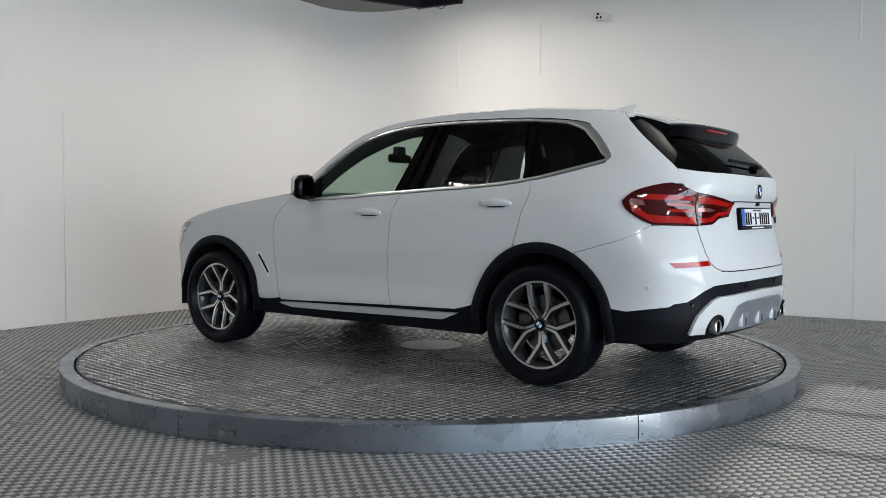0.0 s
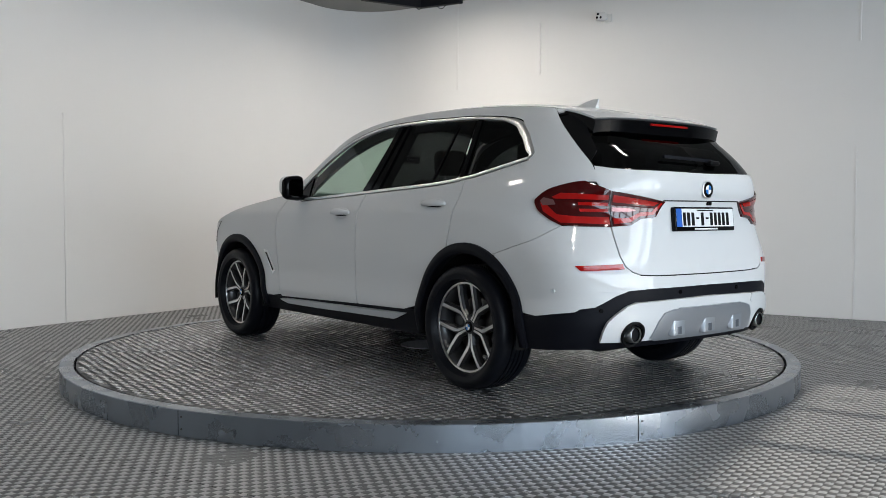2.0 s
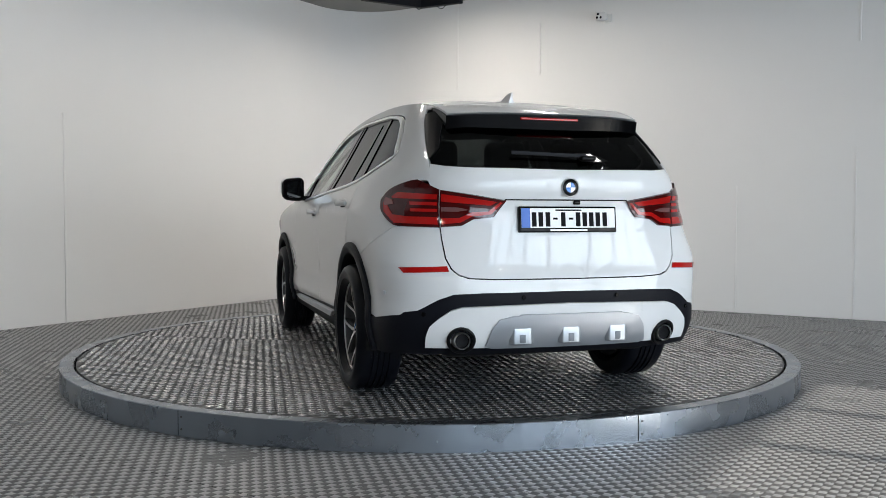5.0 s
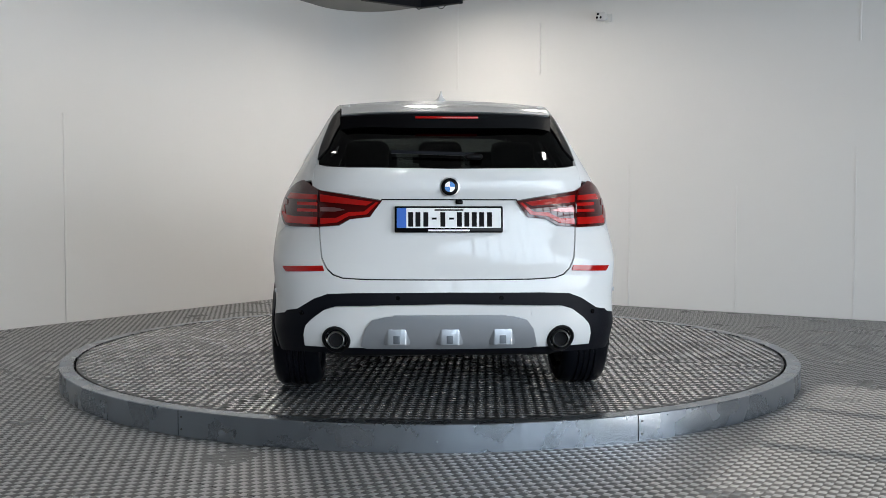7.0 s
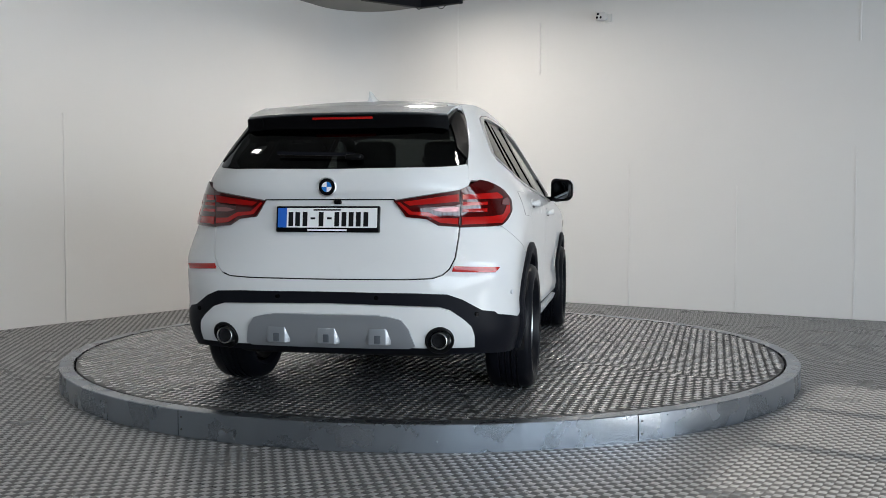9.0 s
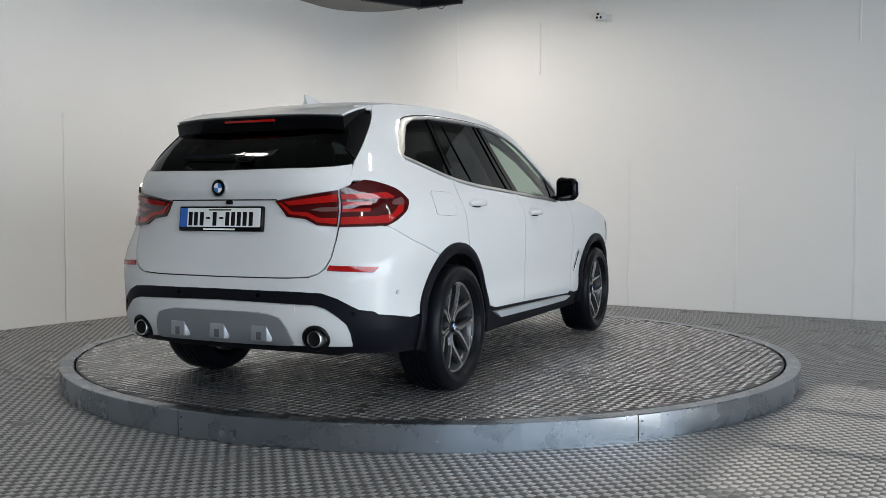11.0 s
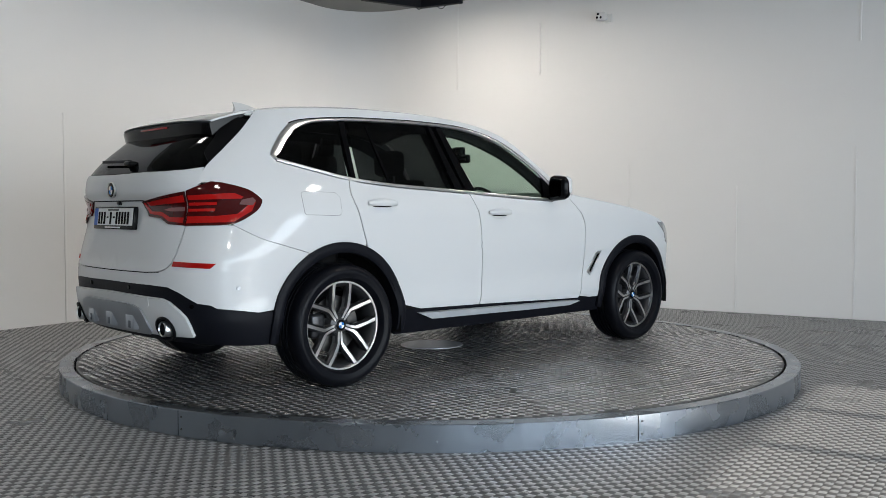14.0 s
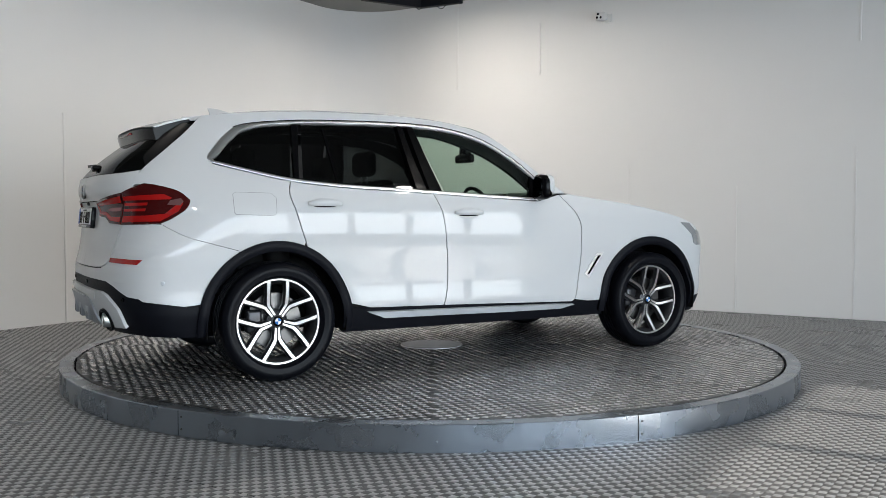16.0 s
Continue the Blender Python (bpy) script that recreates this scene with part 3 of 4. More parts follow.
def frustum(bm, back, front, depth, bevel):
    """A tapered block that stands out towards -x; back and front are (half width, low, high)."""
    vs = []
    for (w, lo, hi), x in ((back, .012), (front, -depth)):
        vs.append([bm.verts.new((x, yy, zz)) for yy, zz in ((-w, lo), (w, lo), (w, hi), (-w, hi))])
    bm.faces.new(vs[0]), bm.faces.new(vs[1][::-1])
    for i in range(4):
        bm.faces.new((vs[0][i], vs[0][(i + 1) % 4], vs[1][(i + 1) % 4], vs[1][i]))
    bmesh.ops.bevel(bm, geom=bm.edges[:], offset=bevel, segments=3, profile=0.5, affect="EDGES")


for y in (-.256, 0, .256):
    p, n = on_skin(("r", abs(y), .41), .030)
    yaw = math.atan2(n.y, -n.x) * (-1 if y > 0 else 1)
    m = Matrix.Translation((p.x, y, .41)) @ Matrix.Rotation(yaw, 4, "Z")
    bm = bmesh.new()
    frustum(bm, (.066, -.055, .046), (.044, -.055, .026), .011, .006)
    bmesh.ops.transform(bm, matrix=m, verts=bm.verts)
    boss = cpart("skid_boss", bm, SKID)
    # The slot is a proud block; its dark colour paints the recess's shade.
    bm = bmesh.new()
    box(bm, (-.0122, -.016, -.046), (-.006, .016, -.006), .002, Matrix.Translation((-CX, -CY, 0)) @ m)
    part("skid_slot", bm, SLOT_SHADE, boss)
for y in (-.545, .545):
    sg = 1 if y > 0 else -1
    p, n = on_skin(("r", .545, .386), .020)
    m = Matrix.Translation((p.x, sg * p.y, p.z)) @ Vector((n.x, sg * n.y, n.z)).to_track_quat("-Y", "Z").to_matrix().to_4x4()
    bm = bmesh.new()
    lathe(bm, [(.071, .012), (.071, -.004), (.066, -.009), (.058, -.008), (.053, .0), (.052, .03)], 48, "y")
    bmesh.ops.transform(bm, matrix=m, verts=bm.verts)
    cpart("exhaust_surround", bm, MATT_BLACK)
    m = Matrix.Translation((p.x + .002, sg * p.y, p.z)) @ Matrix.Rotation(radians(-90), 4, "Z")
    bm = bmesh.new()
    lathe(bm, [(.0345, .0), (.0350, -.020), (.0375, -.025), (.0405, -.023), (.042, -.018), (.042, .03)], 48, "y")
    bmesh.ops.transform(bm, matrix=m, verts=bm.verts)
    pipe = cpart("exhaust_tip", bm, CHROME, label="round chrome exhaust tip")
    bm = bmesh.new()
    lathe(bm, [(.0348, -.018), (.0335, -.008), (.030, -.0055), (.0001, -.005)], 40, "y")
    bmesh.ops.transform(bm, matrix=Matrix.Translation((-CX, -CY, 0)) @ m, verts=bm.verts)
    part("exhaust_bore", bm, GAP, pipe)

# ---- car: glass, pillars, bright trim ----
B_REAR, B_FRONT = [(.93, 1.12), (.905, 1.40), (.885, 1.60)], [(1.145, 1.105), (1.085, 1.33), (1.015, 1.60)]
def window_poly(x0b, x0t, x1b, x1t):
    """Part of the window opening between two slanted lines (foot x, head x)."""
    def inside(p):
        t = (p[1] - 1.1) / .48
        return x0b + (x0t - x0b) * t <= p[0] <= x1b + (x1t - x1b) * t
    low, up = [p for p in below(sill, -.004) if inside(p)], [p for p in rail if inside(p)]
    return low + up[::-1]


def dense_line(line, step=.02):
    out = []
    for a, b in zip(line, line[1:]):
        n = max(1, int(math.hypot(b[0] - a[0], b[1] - a[1]) / step))
        out += [(a[0] + (b[0] - a[0]) * i / n, a[1] + (b[1] - a[1]) * i / n) for i in range(n)]
    return out + [line[-1]]


sill, rail = dense_line(sill), dense_line(rail)
for side in "LR":
    cpart("quarter_window", skin(window_poly(-1, -1, .115, .185), -.010, .004, side), GLASS_DARK, label="dark privacy glass")
    cpart("rear_door_window", skin(window_poly(.165, .235, .935, .905), -.010, .004, side), GLASS_DARK, label="dark privacy glass")
    cpart("front_door_window", skin(window_poly(1.14, 1.02, 1.83, 2.0), -.010, .004, side), GLASS_CLEAR, label="green-tinted glass")
    cpart("pillar_trim", skin(window_poly(.11, .18, .172, .242), -.004, .03, side), GLOSS_BLACK)
    cpart("pillar_trim", skin(window_poly(.925, .895, 1.03, .955), -.004, .05, side), GLOSS_BLACK)
    cpart("pillar_trim", skin(window_poly(1.036, .961, 1.15, 1.03), -.004, .05, side), GLOSS_BLACK)
    cpart("pillar_trim", skin(window_poly(1.79, 1.96, 2.1, 2.1), -.004, .03, side), GLOSS_BLACK)
    cpart("window_bar", strip([(.375, 1.53), (.405, 1.16)], [(.392, 1.53), (.422, 1.16)], -.006, .01, side), GLOSS_BLACK)
    # bright frame: along the sill, round the rear tip, along the rail
    tip = lambda x, z: .016 + .030 * max(0, min(1, (-.02 - x) / .2)) * max(0, min(1, (z - 1.27) / .09))
    cpart("window_trim", strip(rail, offset_line(rail, tip), .003, .014, side, ridge=.003), CHROME, label="satin chrome window surround")
    cpart("sill_trim", strip(sill, offset_line(sill, -.016), .004, .014, side, ridge=.003), CHROME, label="satin chrome window sill strip")
    inner_rail = [p for p in rail if p[0] > -.3]
    cpart("inner_frame", strip(offset_line(inner_rail, -.02), offset_line(inner_rail, lambda x, z: .045 + .03 * max(0, min(1, (x - 1.2) / .3))), -.045, .02, side), INTERIOR)
    inner_b = [(.96, 1.10), (.93, 1.40), (.90, 1.58)]
    cpart("inner_pillar", strip(inner_b, [(x + .16 - .05 * (z - 1.1) / .48, z) for x, z in inner_b], -.05, .03, side), INTERIOR)
    cpart("inner_panel", skin([(1.76, 1.06), (2.12, 1.04), (2.135, 1.11), (2.0, 1.20), (1.9, 1.29), (1.86, 1.26), (1.83, 1.16)], -.022, .01, side), INTERIOR)
    cpart("rail_gap", strip(offset_line(rail[18:], -.006), rail[18:], .0015, .01, side), GLOSS_BLACK)
rear_glass = [("r", 0, 1.215), ("r", .50, 1.222), ("r", width(-.727, 1.239) - .012, 1.236)] + [(x - .008, z) for x, z in cut if 1.245 < z < 1.55] + [("r", .40, 1.545), ("r", 0, 1.55)]
cpart("rear_window", skin(rear_glass, -.005, .01, side="B", step=.05), GLASS_DARK, label="dark privacy glass")
for side in "LR":
    fin = [(x - .006, z - .003) for x, z in cut if 1.25 < z < 1.535] + [("r", .50, 1.542), ("r", .57, 1.40), ("r", .60, 1.32)]
    cpart("rear_fin", skin(fin, .001, .015, side, step=.04), MATT_BLACK)
    flank = [(x - .005, z) for x, z in cut if z > 1.53] + [("r", .50, 1.566), ("r", .51, 1.547)]
    cpart("spoiler_flank", skin(flank, .002, .015, side, step=.03), PAINT)


# roof spoiler: white top over a black base
def spoiler(z_up, thick, grow, x0, reach, mat, name, k_max):
    bm = bmesh.new()
    top, low = [], []
    n = 24
    for i in range(n + 1):
        k = -k_max + 2 * k_max * i / n
        rt, rl = [], []
        for j in range(7):
            t = j / 6
            x = x0 - (reach - .06 * abs(k) ** 4) * t
            half = width(-.37, ZE(-.37)) - .015 * t
            zc = top_at(-.37, k * half).z
            drop = .042 * t + .034 * t * t
            rt.append(bm.verts.new((x, k * half, zc - drop + z_up)))
            rl.append(bm.verts.new((x + .03 * t * t, k * half, zc - drop + z_up - thick * (1 + grow * t))))
        top.append(rt), low.append(rl)
    for i in range(n):
        for j in range(6):
            bm.faces.new((top[i][j], top[i + 1][j], top[i + 1][j + 1], top[i][j + 1]))
            bm.faces.new((low[i][j], low[i][j + 1], low[i + 1][j + 1], low[i + 1][j]))
        bm.faces.new((top[i][6], top[i + 1][6], low[i + 1][6], low[i][6]))
        bm.faces.new((top[i][0], low[i][0], low[i + 1][0], top[i + 1][0]))
    for i in (0, n):
        for j in range(6):
            bm.faces.new((top[i][j], top[i][j + 1], low[i][j + 1], low[i][j]))
    return cpart(name, bm, mat)


spoiler(.003, .015, -.4, -.365, .330, PAINT, "roof_spoiler", .985)
spoiler(-.0100, .055, 1.2, -.378, .320, GLOSS_BLACK, "spoiler_base", .998)
bm = bmesh.new()
box(bm, (-.704, -.16, 1.472), (-.67, .16, 1.484), .003)
cpart("brake_light", bm, LAMP_RED, label="high-level red brake light")
# antenna
bm = bmesh.new()
prev = None
for i in range(9):
    t = i / 8
    h = .058 * (1 - t ** 1.5)
    x = -.165 + .17 * t
    zb = top_at(x, 0).z
    wd = .030 * math.sin(math.pi * (.15 + .8 * t)) + .004
    tail = -.012 * (1 - t)
    ring = [bm.verts.new(c) for c in ((x, wd, zb), (x, wd * .35, zb + h * .5), (x + tail, .003, zb + h), (x + tail, -.003, zb + h), (x, -wd * .35, zb + h * .5), (x, -wd, zb))]
    if prev:
        for k in range(5):
            bm.faces.new((prev[k], prev[k + 1], ring[k + 1], ring[k]))
    else:
        bm.faces.new(ring)
    prev = ring
cpart("antenna", bm, PAINT, label="white shark-fin antenna")

# ---- car: lamps ----
LAMP_TOP = rounded([(-.497, 1.062), (-.555, 1.113), (-.664, 1.147), (-.725, 1.156)], 4)
LAMP_LOW = rounded([(-.655, .932), (-.60, .958), (-.53, 1.005), (-.503, 1.04), (-.497, 1.062)], 4)
for side in "LR":
    outer = [("r", .634, 1.108)] + LAMP_TOP[::-1] + LAMP_LOW[::-1][1:] + [(-.72, .926), ("r", .634, .922)]
    lamp = cpart("tail_lamp", skin(outer, .010, .02, side, step=.04), LAMP_DARK, label="red wrap-around tail lamp")
    inner = [("r", .628, .924), ("r", .535, .931), ("r", .48, .962), ("r", .383, .973), ("r", .325, 1.056), ("r", .628, 1.106)]
    lamp2 = cpart("tail_lamp_inner", skin(inner, .012, .02, side, step=.04), LAMP_DARK, label="red inner tail lamp on the tailgate")

    def glow(poly, host, mat=LAMP_RED, off=.0125):
        bm = skin(poly, off, .004, side, step=.04)
        for v in bm.verts:
            v.co.x -= CX
            v.co.y -= CY
        return part("lens_bar", bm, mat, host)
    glow([("r", .640, .935), ("r", .640, .972), ("r", .76, .975), (-.63, .985), (-.575, 1.03), (-.545, 1.06), (-.535, 1.045), (-.56, 1.0), (-.655, .942)], lamp)
    glow([("r", .640, 1.03), ("r", .640, 1.048), ("r", .745, 1.050), ("r", .745, 1.033)], lamp)
    glow([("r", .640, .998), ("r", .640, 1.012), ("r", .745, 1.014), ("r", .745, .999)], lamp)
    glow([("r", .640, 1.062), ("r", .640, 1.085), (-.63, 1.095), (-.59, 1.075), (-.60, 1.066)], lamp)
    glow([(-.60, 1.06), (-.615, 1.035), (-.55, 1.03), (-.532, 1.055), (-.545, 1.072)], lamp, LAMP_CLEAR, .0135)
    glow([("r", .622, .936), ("r", .54, .945), ("r", .485, .976), ("r", .395, .986), ("r", .342, 1.048), ("r", .355, 1.050), ("r", .41, 1.000), ("r", .485, .997), ("r", .545, .968), ("r", .622, .966)], lamp2, off=.0145)
    glow([("r", .622, 1.052), ("r", .40, 1.032), ("r", .37, 1.052), ("r", .622, 1.088)], lamp2, off=.0145)
    glow([("r", .622, 1.000), ("r", .622, 1.022), ("r", .55, 1.020), ("r", .50, 1.008), ("r", .55, .999)], lamp2, LAMP_CLEAR, .0145)
    refl = [("r", .820, .730), ("r", .614, .738), ("r", .606, .711), ("r", .80, .703)]
    cpart("reflector", skin(refl, .006, .015, side, step=.04), LAMP_RED, label="narrow red bumper reflector")
    head = [(3.158, .925), (3.25, .921), (3.34, .865), ("f", .62, .83), ("f", .62, .74), (3.36, .75), (3.325, .763), (3.30, .83)]
    cpart("headlamp", skin(head, .006, .02, side, step=.04), HEAD_CLEAR, label="clear headlamp")
    # fender vent
    vent = [(2.425, .712), (2.366, .708), (2.264, .562), (2.302, .530)]
    v = cpart("fender_vent", skin(vent, .006, .012, side), CHROME, label="slanted chrome-edged fender vent")
    bm = skin([(2.398, .692), (2.376, .690), (2.288, .562), (2.301, .556)], .0085, .008, side)
    for w in bm.verts:
        w.co.x -= CX
        w.co.y -= CY
    part("vent_mesh", bm, GLOSS_BLACK, v)
# fuel flap on the right flank
flap = [(-.259, 1.100), (-.262, 1.0), (-.252, .984), (-.03, .978), (-.013, .99), (-.006, 1.08), (-.03, 1.108), (-.24, 1.112)]
big = [(-.2635, 1.101), (-.2665, .998), (-.255, .980), (-.029, .974), (-.009, .988), (-.002, 1.081), (-.028, 1.112), (-.242, 1.116)]
cpart("flap_gap", skin([((x + fx * 2) / 3, (z + fz * 2) / 3) for (x, z), (fx, fz) in zip(big, flap)], .0006, .003, "R"), GAP)
cpart("fuel_flap", skin(flap, .0010, .003, "R"), PAINT)
# parking sensors
for p in ((-.66, .60), ("r", .25, .585), ("r", .72, .505)):
    for sg in (1, -1):
        c, n = on_skin(p, .004)
        bm = bmesh.new()
        lathe(bm, [(.0001, .004), (.009, .004), (.011, .002), (.011, -.004)], 16, "z")
        rot = n.to_track_quat("Z", "Y").to_matrix().to_4x4()
        bmesh.ops.transform(bm, matrix=Matrix.Translation(c) @ rot, verts=bm.verts)
        if sg < 0:
            mirror_join(bm, "R")
        cpart("parking_sensor", bm, SILVER if p[0] == -.66 else GLOSS_BLACK)

# ---- car: number plate, badge, camera, wiper ----
bm = bmesh.new()
TILT = Matrix.Translation((-.938, 0.003, .963)) @ Matrix.Rotation(radians(6), 4, "Y")
box(bm, (-.008, -.262, -.064), (.02, .262, .064), .006, TILT)
frame_ob = cpart("number_plate", bm, GLOSS_BLACK, label="number plate in a black holder")


def plate_piece(name, lo, hi, mat, x=-.010):
    bm = bmesh.new()
    box(bm, (x, lo[0], lo[1]), (x + .006, hi[0], hi[1]), 0, Matrix.Translation((-CX, -CY, 0)) @ TILT)
    return part(name, bm, mat, frame_ob)


plate_piece("plate_sheet", (-.252, -.042), (.252, .054), PLATE_WHITE)
plate_piece("plate_strip", (.206, -.042), (.252, .054), PLATE_BLUE, -.0108)
for y in (.185, .150, .112, .072, .030, -.012, -.050, -.086, -.122, -.158, -.196):
    tall = y not in (.072, -.012)
    plate_piece("plate_bar", (y - .012, -.036 if tall else -.002), (y + .012, .034 if tall else .008), GAP, -.0112)
plate_piece("plate_bar", (-.07, .041), (.07, .048), GAP, -.0112)
plate_piece("plate_bar", (-.10, -.058), (.10, -.050), PLATE_WHITE, -.0100)
c, n = on_skin(("r", 0, 1.12), .004)
rot = Matrix.Translation(c) @ Matrix.Rotation(radians(-90), 4, "Y")
bm = bmesh.new()
lathe(bm, [(.0001, .006), (.037, .006), (.041, .004), (.042, -.01)], 40, "z")
bmesh.ops.transform(bm, matrix=rot, verts=bm.verts)
badge = cpart("badge", bm, GLOSS_BLACK, label="round black, blue and white badge")
for k in range(4):
    bm = bmesh.new()
    vs = [bm.verts.new((0, 0, .0072))] + [bm.verts.new((.025 * math.cos(radians(90 * k + a)), .025 * math.sin(radians(90 * k + a)), .0072)) for a in range(0, 91, 15)]
    bm.faces.new(vs)
    bmesh.ops.transform(bm, matrix=Matrix.Translation((-CX, -CY, 0)) @ rot, verts=bm.verts)
    part("badge_field", bm, BLUE if k % 2 else PLATE_WHITE, badge)
bm = bmesh.new()
lathe(bm, [(.044, -.006), (.046, .004), (.042, .006)], 40, "z")
bmesh.ops.transform(bm, matrix=Matrix.Translation((-CX, -CY, 0)) @ rot, verts=bm.verts)
part("badge_ring", bm, CHROME, badge)
bm = bmesh.new()
box(bm, (-.94, -.065, 1.036), (-.905, -.03, 1.056), .006)
cpart("rear_camera", bm, GLOSS_BLACK)
# Black strip on the gate in place of the shade along its crease.
cpart("gate_crease_shade", skin([("r", 0, 1.0615), ("r", .33, 1.0615), ("r", .33, 1.056), ("r", 0, 1.056)], .0022, .004, "B"), GAP)
bm = bmesh.new()
c, n = on_skin(("r", .12, 1.262), .008)
box(bm, (-.026, -.042, -.014), (.03, .042, .014), .012, Matrix.Translation((c.x, -.12, c.z)))
wiper = cpart("rear_wiper", bm, MATT_BLACK)
bm = bmesh.new()
prev = None
for i in range(11):
    y = -.12 + .40 * i / 10
    c, n = on_skin(("r", abs(y), 1.268 + .012 * i / 10), .016)
    cc = Vector((c.x - CX, y - CY, c.z))
    ring = [bm.verts.new(cc + Vector((dx, 0, dz))) for dx, dz in ((-.007, -.008), (-.007, .008), (.007, .008), (.007, -.008))]
    if prev:
        for k in range(4):
            bm.faces.new((prev[k], prev[(k + 1) % 4], ring[(k + 1) % 4], ring[k]))
    else:
        bm.faces.new(ring)
    prev = ring
bm.faces.new(prev)
part("wiper_blade", bm, BLACK, wiper)

# ---- car: mirrors ----
for sg, side in ((1, "L"), (-1, "R")):
    bm = bmesh.new()
    box(bm, (1.795, .885, 1.078), (1.875, 1.056, 1.258), .0385)
    for v in bm.verts:
        v.co.z = 1.168 + (v.co.z - 1.168) * (1 - .26 * max(0, (v.co.y - .955) / .10) ** 2)
        v.co.x += .10 * max(0, 1.0 - v.co.y) - .03 * (v.co.z - 1.17)
        v.co.y *= sg
    if sg < 0:
        bmesh.ops.reverse_faces(bm, faces=bm.faces)
    mir = cpart("door_mirror", bm, GLOSS_BLACK, label="gloss black mirror with a white cap")
    bm = bmesh.new()
    box(bm, (1.825, .89, 1.112), (1.888, 1.060, 1.263), .031)
    for v in bm.verts:
        v.co.z = 1.168 + (v.co.z - 1.168) * (1 - .26 * max(0, (v.co.y - .955) / .10) ** 2)
        v.co.x += .10 * max(0, 1.0 - v.co.y) - .03 * (v.co.z - 1.17) - CX
        v.co.y = v.co.y * sg - CY
    part("mirror_cap", bm, PAINT, mir)
    bm = bmesh.new()
    rows = []
    for x in (1.799, 1.7925):
        rows.append([bm.verts.new((x, .962 + .060 * math.copysign(abs(math.cos(a)) ** .6, math.cos(a)), 1.168 + .066 * math.copysign(abs(math.sin(a)) ** .6, math.sin(a)))) for a in [math.pi * k / 16 for k in range(32)]])
    for k in range(32):
        bm.faces.new((rows[0][k], rows[0][(k + 1) % 32], rows[1][(k + 1) % 32], rows[1][k]))
    bm.faces.new(rows[1])
    for v in bm.verts:
        v.co.x += .10 * max(0, 1.0 - v.co.y) - .03 * (v.co.z - 1.17) - CX
        v.co.y = v.co.y * sg - CY
    part("mirror_glass", bm, MIRROR, mir)
    bm = bmesh.new()
    box(bm, (1.83, .83, 1.085), (1.90, .92, 1.120), .012)
    for v in bm.verts:
        v.co.x -= CX
        v.co.y = v.co.y * sg - CY
    part("mirror_foot", bm, GLOSS_BLACK, mir)


# ---- car: wheels ----
TYRE_R, HUB_Z = .352, .352


